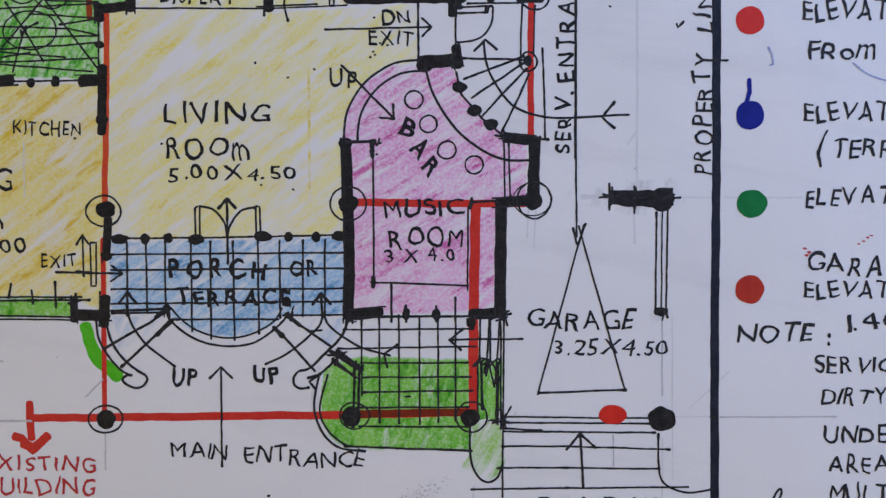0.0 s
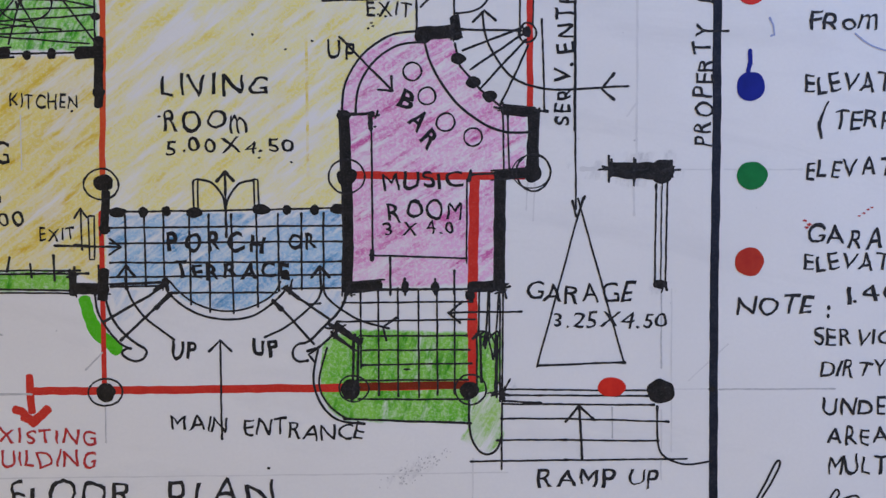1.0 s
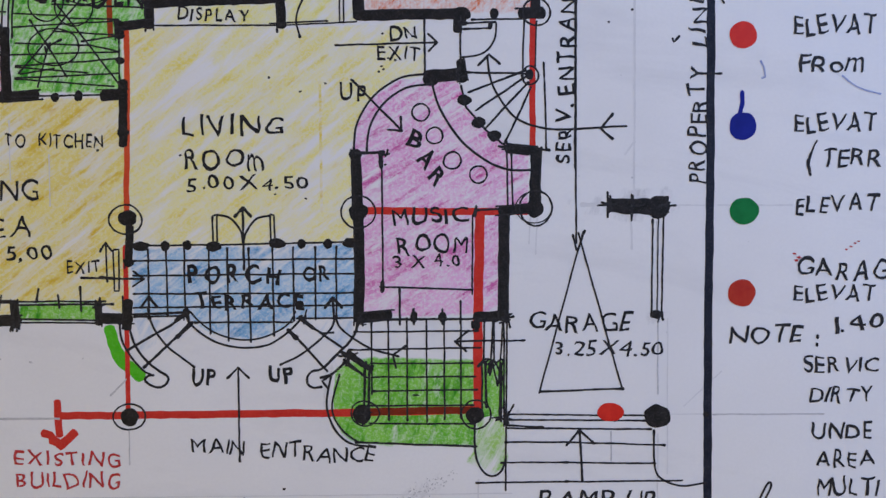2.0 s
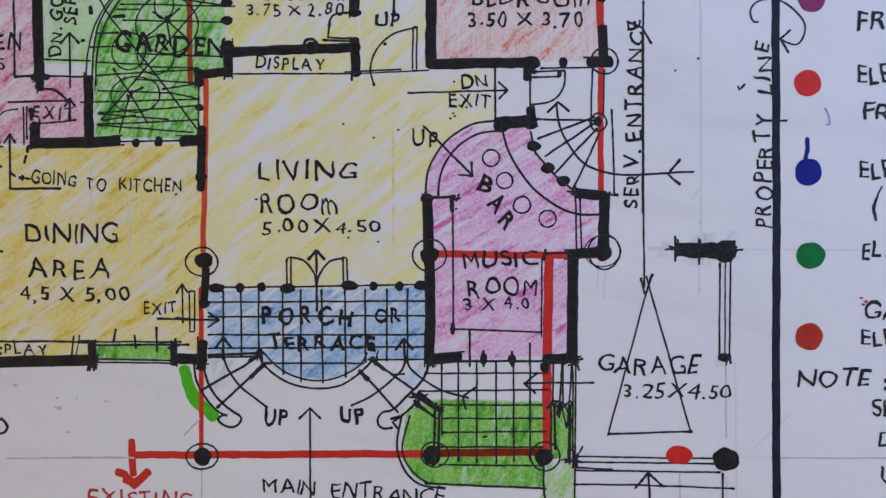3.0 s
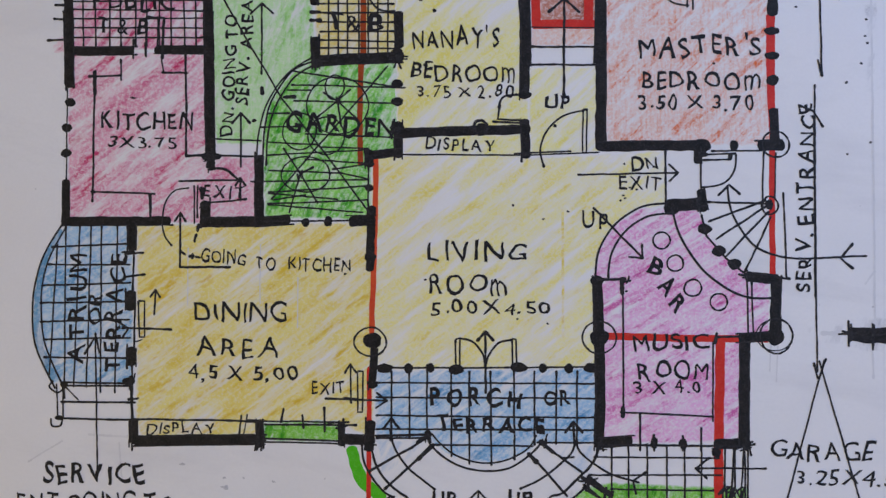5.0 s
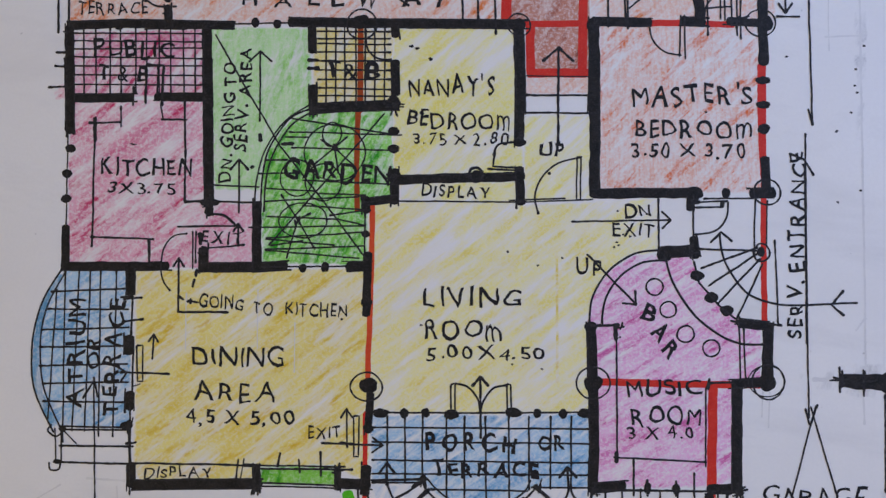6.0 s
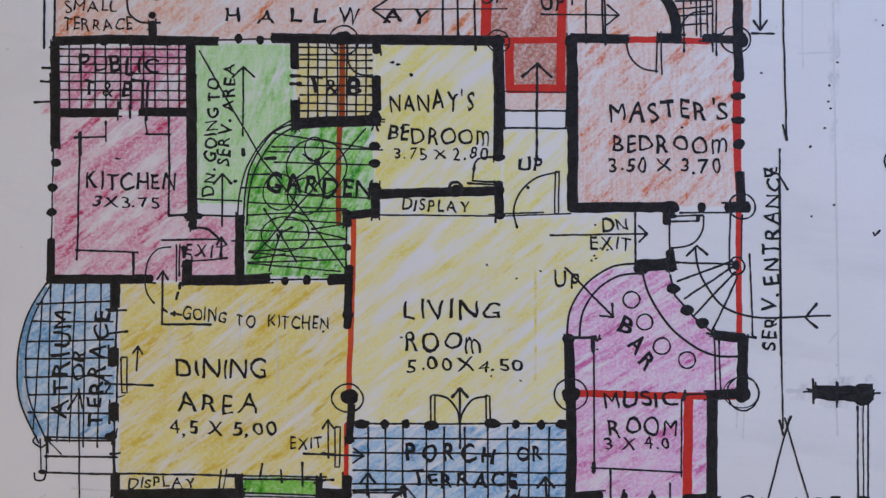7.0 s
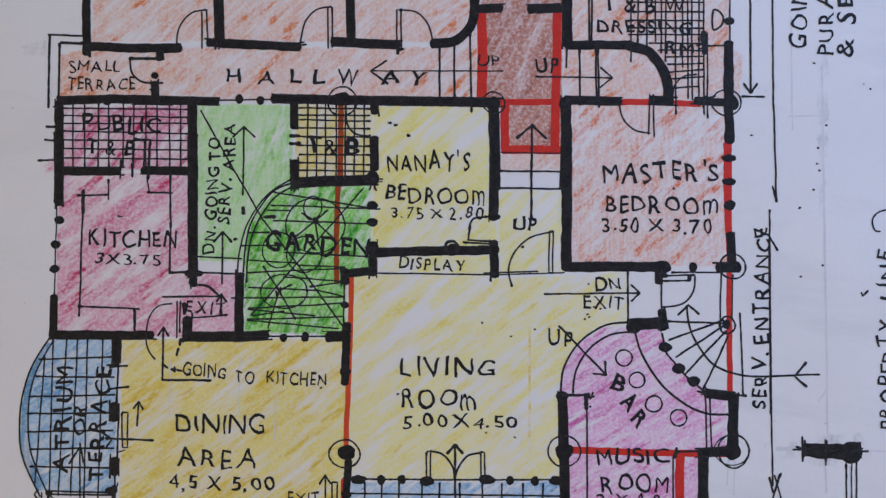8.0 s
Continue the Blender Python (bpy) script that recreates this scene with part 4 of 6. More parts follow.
line(green_strip, (-76.37, -11.06), (-71.98, -10.88), wide=0.5)
line(green_strip, (-92.18, -17.21), (-91.05, -10.90), wide=0.35)
line(dining, (-117.27, 6.31), (-118.75, 5.81), wide=0.3)
stroke("door_leaf", dining, 0.4, (-118.18, 14.64), (-116.81, 14.65), (-116.66, 6.81), (-117.77, 6.80), closed=True)
arrow(dining, (-114.64, 11.73), (-114.50, 17.13), 2.0, 0.45)
line(dining, (-121.66, 8.72), (-110.86, 8.58), wide=0.5)
line(dining, (-122.81, 10.18), (-120.30, 8.73), (-121.50, 6.76), wide=0.5)
for a, b in (((-121.37, 24.82), (-117.39, 25.10)), ((-121.52, 19.89), (-116.92, 20.42)), ((-122.00, 25.18), (-119.39, 25.45)), ((-119.39, 25.45), (-119.46, 16.84)), ((-118.89, 13.16), (-118.96, 4.34)), ((-119.39, 0.91), (-118.91, -10.80)), ((-119.98, -6.67), (-117.76, -6.40))):
    line(dining, a, b, wide=0.5)
letters(dining, "EXIT", (-80.00, -4.69), 2.43, 7.04, 0)
arrow(dining, (-71.55, -6.76), (-71.77, 1.47), 2.2, 0.42)
stroke("door_leaf", dining, 0.4, (-70.17, 0.03), (-68.95, 0.05), (-69.09, -8.66), (-70.06, -8.68), closed=True)
line(dining, (-73.02, -5.82), (-70.34, -6.02), wide=0.6)
arrow(porch, (-77.05, -5.87), (-63.76, -6.18), 2.8, 0.5)

# ---- living room ----
letters(living, "LIVING", (-55.31, 23.98), 4.01, 21.13, 0, weight=-0.007)
letters(living, "ROOm", (-54.76, 16.81), 4.01, 16.51, 1, weight=-0.007)
letters(living, "5.00X4.50", (-54.35, 12.45), 2.79, 25.50, 1)
stroke("door_leaf", living, 0.42, (-49.20, 7.05), (-48.24, 7.42), (-48.18, 1.26), (-49.03, 1.13), closed=True)
stroke("door_leaf", living, 0.42, (-37.11, 7.42), (-36.26, 7.19), (-35.99, 1.53), (-36.83, 1.52), closed=True)
stroke("door_swing", living, 0.5, (-48.24, 7.30), (-45.45, 6.61), (-43.25, 3.97), (-42.74, 1.32), smooth=True)
stroke("door_swing", living, 0.5, (-36.99, 7.18), (-39.88, 6.43), (-42.04, 3.75), (-42.74, 1.32), smooth=True)
arrow(living, (-42.58, -4.22), (-42.80, 8.81), 2.6, 0.55, 42)
line(living, (-33.74, 46.92), (-18.62, 47.58), wide=0.35)
line(living, (-36.78, 47.27), (-24.66, 47.81), wide=0.4)
line(living, (-61.17, 46.93), (-33.13, 46.92), wide=0.4)
arrow(living, (-23.06, 42.69), (-1.76, 43.28), 2.6, 0.45, 45)
line(living, (-4.41, 47.88), (-4.39, 36.23), wide=0.5)
letters(living, "DN", (-11.61, 43.72), 3.04, 5.59, 0, weight=0.004)
letters(living, "EXIT", (-14.25, 39.57), 2.91, 8.99, 2, weight=0.004)
letters(living, "UP", (-22.17, 31.51), 3.40, 5.34, -4, weight=0.004)
arrow(living, (-19.78, 35.66), (-9.17, 24.83), 3.0, 0.5, 40)
stroke("hall_door_swing", hall, 0.45, (-21.07, 56.86), (-26.39, 55.38), (-30.01, 51.94), (-31.20, 48.03), (-30.45, 44.37), smooth=True)
stroke("door_leaf", hall, 0.4, (-22.04, 56.85), (-21.19, 56.85), (-21.27, 47.57), (-22.12, 47.57), closed=True)
letters(hall, "UP", (-30.40, 57.08), 2.79, 5.59, 0, weight=0.02)
blob("ink_speck", hall, (-28.08, 53.29), 0.4, 0.35, INK)
letters(display_b, "DISPLAY", (-56.04, 47.93), 2.55, 15.06, -1, weight=0.003)
blob("door_knob", display_b, (-43.87, 52.63), 1.3, 1.3)
ring(display_b, (-44.12, 52.88), 1.5, 1.5, 0.75, "door_knob_ring")
line(nanay, (-40.01, 57.80), (-40.48, 54.73), (-33.91, 54.38), wide=0.5)
line(nanay, (-41.45, 54.11), (-33.78, 53.89), wide=0.5)
line(nanay, (-36.25, 60.01), (-39.29, 59.52), (-40.25, 57.18), wide=0.5, smooth=True)

# ---- porch and front steps ----
letters(porch, "PORCH", (-54.53, -7.02), 3.40, 19.43, 0, gap=0.30, weight=0.022, label="bold black hand lettering on the tiles")
letters(porch, "OR", (-30.16, -6.58), 3.04, 5.59, 0, weight=0.018)
letters(porch, "TERRACE", (-53.02, -12.54), 3.16, 23.07, 0, weight=0.020)
for a, b in (((-62.86, 0.12), (-62.69, -14.73)), ((-59.09, 0.41), (-58.82, -14.07)), ((-55.21, 0.45), (-55.07, -13.77)), ((-49.99, 0.27), (-49.83, -17.78)), ((-46.12, 0.32), (-45.96, -19.28)), ((-41.60, 0.36), (-41.30, -19.59)), ((-36.60, 0.43), (-36.40, -18.30)), ((-32.25, 0.49), (-32.15, -15.12)), ((-27.56, 0.54), (-27.59, -14.81)), ((-23.11, 0.60), (-23.16, -14.51))):
    line(porch, a, b, wide=0.45, name="tile_joint")
for a, b in (((-66.12, -2.34), (-19.15, -2.00)), ((-66.08, -5.48), (-19.13, -5.12)), ((-66.04, -9.35), (-19.12, -9.19)), ((-66.00, -12.24), (-19.11, -11.82)), ((-65.98, -14.17), (-54.70, -14.01)), ((-31.55, -14.63), (-19.10, -14.45)), ((-53.24, -15.43), (-32.51, -15.36))):
    line(porch, a, b, wide=0.45, name="tile_joint")
stroke("porch_edge", porch, 0.5, (-55.0, -13.8), (-54.1, -15.6), (-51.3, -18.1), (-47.9, -19.9), (-44.9, -20.6), (-42.2, -20.8), (-39.4, -20.6), (-36.6, -19.7), (-33.7, -17.7), (-31.4, -15.5), (-30.5, -14.1), smooth=True)
stroke("porch_edge", porch, 0.42, (-54.1, -13.0), (-52.4, -15.0), (-49.6, -17.2), (-46.2, -18.6), (-42.8, -19.1), (-39.4, -18.8), (-36.0, -17.5), (-33.1, -15.5), (-31.8, -13.2), smooth=True)
line(porch, (-65.99, -13.69), (-55.44, -13.30), wide=0.6)
arrow(porch, (-62.70, -14.60), (-62.87, -10.03), 2.8, 0.6, 40)
arrow(porch, (-23.64, -15.35), (-23.90, -10.21), 2.8, 0.6, 40)
for spot in ((-54.95, -13.05), (-30.85, -11.51)):
    blob("newel", porch, spot, 0.8, 0.7)
steps = tagged(stroke("front_steps", sheet, 0.6, (-67.4, -21.2), (-58.4, -16.1), (-55.0, -13.6), label="curving front steps drawn in black pen"))
stroke("step_line", steps, 1.0, (-57.1, -15.0), (-54.8, -13.6))
stroke("step_line", steps, 0.6, (-64.0, -25.0), (-54.1, -15.6))
stroke("step_line", steps, 0.95, (-56.9, -18.5), (-53.8, -15.5))
stroke("step_line", steps, 0.5, (-69.1, -15.4), (-68.6, -19.2), (-66.6, -22.8), (-64.1, -25.6), (-62.1, -26.6), smooth=True)
stroke("step_line", steps, 0.55, (-67.0, -16.4), (-66.0, -19.8), (-63.8, -23.2), (-61.0, -25.5), (-59.3, -26.5), smooth=True)
stroke("step_curl", steps, 0.55, (-59.3, -26.5), (-58.8, -27.4), (-59.6, -28.7), (-61.2, -29.2), (-63.0, -28.5), (-63.8, -27.5), (-63.0, -26.7), (-62.0, -26.6), smooth=True)
stroke("walk_line", steps, 0.5, (-63.0, -12.4), (-62.6, -14.7), (-61.3, -17.5), (-58.7, -20.7), (-55.9, -22.9), (-53.3, -24.8), smooth=True)
stroke("step_line", steps, 0.55, (-30.7, -14.7), (-28.0, -16.7), (-21.8, -20.9))
stroke("step_line", steps, 0.9, (-30.9, -14.4), (-28.2, -16.6))
stroke("step_line", steps, 0.55, (-33.4, -17.0), (-29.8, -20.6), (-25.2, -25.8))
stroke("step_line", steps, 0.85, (-33.4, -17.0), (-31.6, -18.9))
stroke("walk_line", steps, 0.5, (-23.5, -14.1), (-24.1, -16.4), (-25.8, -18.3), (-29.2, -21.2), (-32.0, -23.0), (-35.1, -24.4), smooth=True)
stroke("walk_line", steps, 0.5, (-23.3, -14.5), (-22.4, -16.6), (-19.5, -19.0), (-15.6, -21.2), (-10.1, -22.7), smooth=True)
stroke("walk_barb", steps, 0.5, (-8.6, -20.5), (-11.3, -22.4), (-10.6, -25.1))
stroke("step_line", steps, 0.6, (-18.7, -14.7), (-19.2, -17.5), (-20.7, -19.8), (-22.4, -21.5), (-25.5, -24.7), smooth=True)
stroke("step_curl", steps, 0.55, (-25.5, -24.7), (-26.9, -25.5), (-28.4, -25.8), (-29.4, -27.0), (-29.4, -28.4), (-28.3, -29.3), (-26.4, -29.2), smooth=True)
stroke("step_line", steps, 0.55, (-26.6, -27.2), (-24.3, -26.5), (-26.3, -27.9), (-25.1, -29.5))
stroke("step_line", steps, 0.55, (-24.3, -26.5), (-22.4, -24.9), (-20.1, -22.9), smooth=True)
stroke("step_line", steps, 0.45, (-21.9, -24.0), (-16.7, -27.2))
stroke("step_line", steps, 0.45, (-26.5, -17.8), (-23.8, -17.6))
line(steps, (-21.93, -21.89), (-15.95, -25.61), wide=1.0)
line(steps, (-21.69, -23.32), (-17.38, -26.82), wide=0.6)
letters(sheet, "UP", (-53.84, -28.51), 3.04, 4.86, -3, weight=0.024)
letters(sheet, "UP", (-37.59, -28.00), 3.04, 5.10, 0, weight=0.024)
arrow(sheet, (-43.91, -45.07), (-44.08, -25.01), 3.2, 0.45, 45)
letters(sheet, "MAIN", (-54.13, -43.23), 3.41, 11.14, -2, gap=0.12, lean=0.10, weight=-0.008, label="black hand lettering of the main entrance")
letters(sheet, "ENTRANCE", (-39.48, -44.17), 3.41, 24.09, -3, gap=0.12, lean=0.10, weight=-0.008)

# ---- music room, bar and spiral stair ----
letters(music, "MUSIC", (-11.27, 5.30), 3.28, 16.03, 1, weight=0.003)
letters(music, "ROOM", (-10.06, -0.81), 3.52, 14.57, 1, weight=0.003)
letters(music, "3 X 4.0", (-10.89, -4.05), 2.43, 14.09, 1)
letters(music, "B", (-8.50, 22.20), 3.64, 2.91, -30, weight=0.024)
letters(music, "A", (-6.40, 18.60), 3.64, 3.16, -42, weight=0.024)
letters(music, "R", (-3.70, 15.20), 3.64, 2.67, -42, weight=0.024)
stroke("bar_edge", music, 0.5, (-4.39, 36.71), (-9.91, 35.71), (-15.19, 32.04), (-18.54, 26.69), (-19.35, 20.64), smooth=True)
stroke("bar_edge", music, 0.5, (-3.43, 34.54), (-8.35, 33.78), (-13.02, 30.60), (-15.89, 25.74), (-16.59, 20.66), smooth=True)
stroke("bar_edge", music, 0.55, (-2.95, 35.03), (-1.27, 29.72), (2.08, 24.19), (6.85, 19.66), (12.55, 16.82), (18.25, 16.64), smooth=True)
for spot in ((-5.34, 28.72), (-2.34, 23.79), (1.48, 18.65), (6.73, 15.69)):
    ring(music, spot, 1.8, 1.75, 0.42, "bar_stool", INK)
line(music, (-19.71, 20.15), (-12.99, 20.33), wide=0.7)
line(music, (-13.47, 20.20), (-13.26, -8.63), wide=0.45)
line(music, (-13.71, 19.96), (-13.58, 17.31), wide=1.0)
line(music, (-13.86, -7.92), (5.65, -8.61), wide=0.45)
line(music, (-13.39, -6.96), (-13.38, -8.87), wide=0.9)
line(music, (5.66, 7.16), (5.54, -9.56), wide=0.4)
line(music, (6.37, 8.97), (6.13, 6.93), wide=0.7)
line(music, (6.13, 8.13), (11.36, 8.42), wide=0.5)
line(music, (12.80, 20.19), (13.02, 8.68), wide=0.4)
line(music, (13.75, 20.20), (14.09, 8.93), wide=0.4)
line(music, (-12.41, -14.83), (12.52, -14.70), wide=0.5)
for a, b in (((-9.80, -8.34), (-9.79, -15.98)), ((-6.82, -12.60), (-6.81, -15.94)), ((-0.75, -12.75), (-0.75, -15.85)), ((3.05, -11.03), (3.05, -15.79))):
    line(music, a, b, wide=0.5)
spiral = tagged(line(sheet, (17.34, 36.72), (4.22, 37.01), wide=0.5, name="spiral_stair"), "fan of spiral stair treads in black pen")
for a, b in (((16.8, 37.4), (4.8, 32.8)), ((17.0, 36.2), (6.4, 29.1)), ((17.4, 35.0), (8.2, 25.2)), ((17.9, 33.8), (12.3, 22.0))):
    line(spiral, a, b, wide=0.5, name="tread_line")
stroke("walk_line", spiral, 0.5, (8.7, 40.5), (9.3, 36.1), (10.8, 32.5), (13.8, 28.3), (17.3, 26.2), (22.1, 25.1), (28.0, 25.2), (38.0, 25.7), smooth=True)
line(spiral, (6.85, 38.47), (9.12, 40.66), (11.39, 38.74), wide=0.55)
line(spiral, (35.09, 28.29), (32.48, 25.15), (35.06, 23.01), wide=0.55)
ring(spiral, (17.82, 36.36), 1.7, 1.9, 0.45, "stair_newel", INK)
blob("stair_newel", spiral, (17.58, 36.48), 0.9, 1.1, INK)
line(spiral, (20.56, 39.03), (20.89, 31.32), (21.10, 21.22), wide=0.42)
line(spiral, (16.41, 47.96), (16.15, 36.11), wide=0.4)
line(spiral, (19.03, 47.60), (18.77, 37.93), wide=0.35)
line(spiral, (3.03, 46.94), (3.15, 39.06), wide=0.45)
line(spiral, (3.62, 47.18), (10.44, 47.45), wide=0.45)
line(spiral, (3.62, 45.97), (9.25, 46.23), wide=0.45)
line(spiral, (9.25, 46.23), (9.49, 47.20), wide=0.7)
stroke("door_swing", spiral, 0.45, (10.68, 47.21), (10.44, 44.30), (9.00, 41.87), (6.85, 40.65), (3.51, 40.15), smooth=True)
line(spiral, (19.21, 20.96), (21.81, 20.75), wide=0.5)
line(sheet, (12.04, -15.18), (11.08, -28.47), wide=0.4)
for a, b in (((-19.5, -17.5), (6.8, -17.3)), ((-20.6, -21.3), (7.2, -20.9)), ((-16.0, -24.2), (5.6, -24.2)), ((-15.8, -27.1), (6.2, -27.0)), ((-15.8, -30.1), (6.6, -29.8)), ((-16.0, -33.2), (5.9, -33.1)), ((-16.4, -37.0), (5.8, -37.1))):
    line(planter, a, b, wide=0.42, name="tile_joint")
for a, b in (((-15.78, -15.01), (-15.80, -30.73)), ((-12.26, -14.78), (-12.16, -36.21)), ((-8.28, -14.56), (-8.29, -36.44)), ((-4.19, -14.79), (-4.08, -36.68)), ((-0.43, -15.02), (-0.32, -36.22)), ((3.09, -14.79), (3.10, -35.89))):
    line(planter, a, b, wide=0.42, name="tile_joint")
line(sheet, (-18.96, -15.01), (2.41, -14.79), wide=0.45)
line(sheet, (16.64, -19.36), (1.84, -19.57), wide=0.45)
line(sheet, (4.69, -17.30), (1.96, -19.58), (4.23, -21.63), wide=0.5)
line(planter, (-17.16, -25.03), (-17.40, -35.06), wide=0.6)
line(planter, (-16.25, -25.03), (-16.49, -34.72), wide=0.6)
line(planter, (-20.34, -21.84), (-15.79, -25.60), wide=0.8)
blob("column_dot", sheet, (-67.15, -35.58), 1.9, 1.9)
ring(sheet, (-67.27, -35.47), 3.5, 2.8)
blob("column_dot", planter, (-17.85, -35.06), 1.9, 2.0)
ring(planter, (-17.17, -34.84), 3.0, 2.7, 0.4)
blob("column_dot", planter, (6.06, -35.32), 2.0, 1.8)
ring(planter, (6.29, -35.09), 3.1, 3.0, 0.4)
stroke("planter_edge", planter, 0.5, (-24.4, -27.0), (-25.35, -33.00), (-23.77, -38.14), (-20.36, -41.22), (-15.81, -41.92), smooth=True)
stroke("planter_edge", planter, 0.45, (-22.6, -26.5), (-24.22, -33.57), (-22.41, -38.03), (-19.00, -40.77), smooth=True)
line(planter, (-19.22, -41.00), (6.40, -41.94), wide=0.5, name="planter_edge")
stroke("planter_edge", loose, 0.5, (6.06, -35.89), (6.17, -43.32), (7.54, -46.98), (9.48, -48.35), (11.54, -47.44), (12.68, -44.47), smooth=True)
line(planter, (7.53, -23.91), (7.65, -35.89), wide=0.45)
line(planter, (9.47, -23.91), (9.24, -26.19), wide=0.7)
for a, b in (((8.33, -24.59), (10.38, -23.91)), ((10.38, -23.91), (11.98, -27.56)), ((11.52, -24.83), (11.30, -35.32)), ((12.20, -14.80), (12.21, -37.61)), ((12.88, -14.80), (12.57, -51.33)), ((10.15, -15.02), (10.15, -23.91)), ((6.74, -24.82), (9.01, -23.45)), ((8.10, -14.79), (7.88, -23.91))):
    line(planter, a, b, wide=0.42)
blob("wall_end", planter, (6.28, -16.16), 1.0, 1.0)
stroke("pen_loop", planter, 0.45, (7.0, -24.4), (8.3, -23.3), (10.1, -23.7), smooth=True)
stroke("pen_loop", planter, 0.45, (9.6, -25.3), (11.6, -23.4), (12.2, -24.3), smooth=True)
line(planter, (8.3, -23.9), (8.5, -33.6), wide=0.55)
line(planter, (11.7, -24.2), (11.6, -36.6), wide=0.5)
line(planter, (9.9, -15.4), (9.3, -26.8), wide=0.45)
line(planter, (9.7, -23.5), (10.9, -29.0), wide=0.45)

line(kitchen, (-135.07, 62.10), (-134.72, 40.69), wide=0.35)
area("pencil_overrun", "stray salmon pencil outside the wall", PALE_SALMON, (19.3, 99.0), (21.4, 97.6), (21.0, 89.5), (19.3, 83.0))
area("pencil_overrun", "stray rose pencil outside the wall", ROSE, (-137.19, 72.37), (-135.94, 72.87), (-136.00, 69.61), (-137.88, 69.36), (-138.42, 70.61))
line(kitchen, (-134.23, 69.36), (-134.32, 67.86), wide=0.4)
for spot in ((73.49, -1.14), (74.40, -1.94), (73.95, -2.51)):
    blob("red_smear", sheet, spot, 0.45, 0.25, RED_PEN, 0.5)
for spot in ((84.45, -0.23), (85.36, 0.34), (86.27, 1.02), (86.95, 1.48)):
    blob("red_smear", sheet, spot, 0.30, 0.16, RED_PEN, 0.5)
# ---- garage and ramp ----
garage = tagged(stroke("garage_marker", sheet, 0.42, (28.90, 3.63), (19.73, -30.54), label="tall black pen triangle marking the garage"))
line(garage, (27.88, 3.41), (37.29, -29.87), wide=0.42)
line(garage, (20.07, -30.31), (37.52, -29.64), wide=0.5)
letters(garage, "GARAGE", (17.21, -17.31), 3.75, 21.59, -1, gap=0.12, lean=0.10, weight=-0.006)
letters(garage, "3.25X4.50", (22.91, -22.55), 2.84, 22.95, 0, gap=0.12, lean=0.10, mat=FINE_PEN, weight=-0.004)
stroke("garage_wall", garage, 3.2, (34.47, 9.09), (43.92, 8.87), mat=MARKER, rough=0.1)
blob("column_dot", garage, (44.71, 8.75), 2.5, 2.5)
for a, b in (((34.01, 11.93), (34.02, 6.59)), ((39.02, 11.36), (39.03, 5.91)), ((31.96, 9.09), (34.81, 9.54)), ((46.76, 8.87), (48.36, 9.09))):
    line(garage, a, b, wide=0.45, mat=THIN_INK)
line(garage, (43.58, 6.25), (43.41, -13.90), wide=0.42)
line(garage, (45.86, 6.59), (45.47, -14.36), wide=0.42)
line(garage, (44.72, 6.25), (44.55, -13.90), wide=0.3)
blob("window_dot", garage, (44.33, -13.90), 1.3, 0.95)
blob("column_dot", garage, (44.73, -35.59), 2.7, 2.6)
ramp = tagged(line(sheet, (12.44, -35.10), (42.33, -35.36), wide=0.4, name="ramp_edge"), "ramp lines and arrow in black pen")
for a, b in (((12.21, -36.24), (42.34, -36.50)), ((12.67, -37.38), (20.65, -37.85)), ((12.67, -38.07), (43.48, -38.33)), ((12.44, -41.04), (25.22, -41.05)), ((25.22, -41.05), (46.46, -41.77)), ((11.54, -45.38), (25.23, -45.40)), ((25.23, -45.40), (44.42, -45.66)), ((6.29, -49.72), (25.23, -49.52)), ((25.23, -49.52), (50.15, -49.33)), ((12.21, -36.70), (14.38, -33.04))):
    line(ramp, a, b, wide=0.42)
stroke("ramp_edge", ramp, 0.45, (44.05, -38.56), (44.19, -45.66), (45.57, -48.86), (49.81, -50.47), (55.18, -49.80), smooth=True)
arrow(ramp, (28.89, -49.30), (28.30, -38.54), 4.2, 0.55, 45)
blob("level_dot", sheet, (34.80, -34.66), 2.9, 2.0, RED_DOT, 0.06, label="bright red level dot")
line(sheet, (27.32, 62.28), (27.27, 26.11), (27.43, 1.13), wide=0.42)
line(sheet, (26.74, 2.95), (27.54, -0.23), wide=0.42)
line(sheet, (29.24, 3.86), (27.89, -0.00), wide=0.42)
letters(ramp, "RAMP", (19.76, -55.13), 3.63, 15.44, 0, gap=0.12, lean=0.10, mat=FINE_PEN, weight=-0.004)
letters(ramp, "UP", (38.41, -55.08), 3.63, 5.68, 0, gap=0.12, lean=0.10, mat=FINE_PEN, weight=-0.004)
title = tagged(letters(sheet, "FLOOR", (-86.63, -59.60), 6.13, 24.06, 0, gap=0.12, lean=0.10, mat=FINE_PEN, weight=-0.013), "large black hand-lettered title words")
letters(title, "PLAN", (-54.98, -59.50), 6.13, 21.11, 0, gap=0.12, lean=0.10, mat=FINE_PEN, weight=-0.013)
stroke("signature_scrawl", sheet, 0.5, (63.03, -60.20), (66.07, -54.38), (68.31, -49.96), (69.01, -50.66), (67.22, -54.38), (64.52, -59.04), (63.63, -61.37), smooth=True)
stroke("signature_scrawl", sheet, 0.5, (78.04, -59.68), (80.29, -55.83), (81.11, -56.53), (80.67, -57.93), (84.58, -57.01), (85.55, -59.12), smooth=True)
letters(sheet, "EXISTING", (-91.70, -45.92), 2.95, 22.50, 0, mat=RED_PEN, weight=-0.004, label="red pen lettering by the arrow")
letters(sheet, "BUILDING", (-91.50, -50.71), 3.18, 22.16, 0, mat=RED_PEN, weight=-0.004, label="red pen lettering by the arrow")
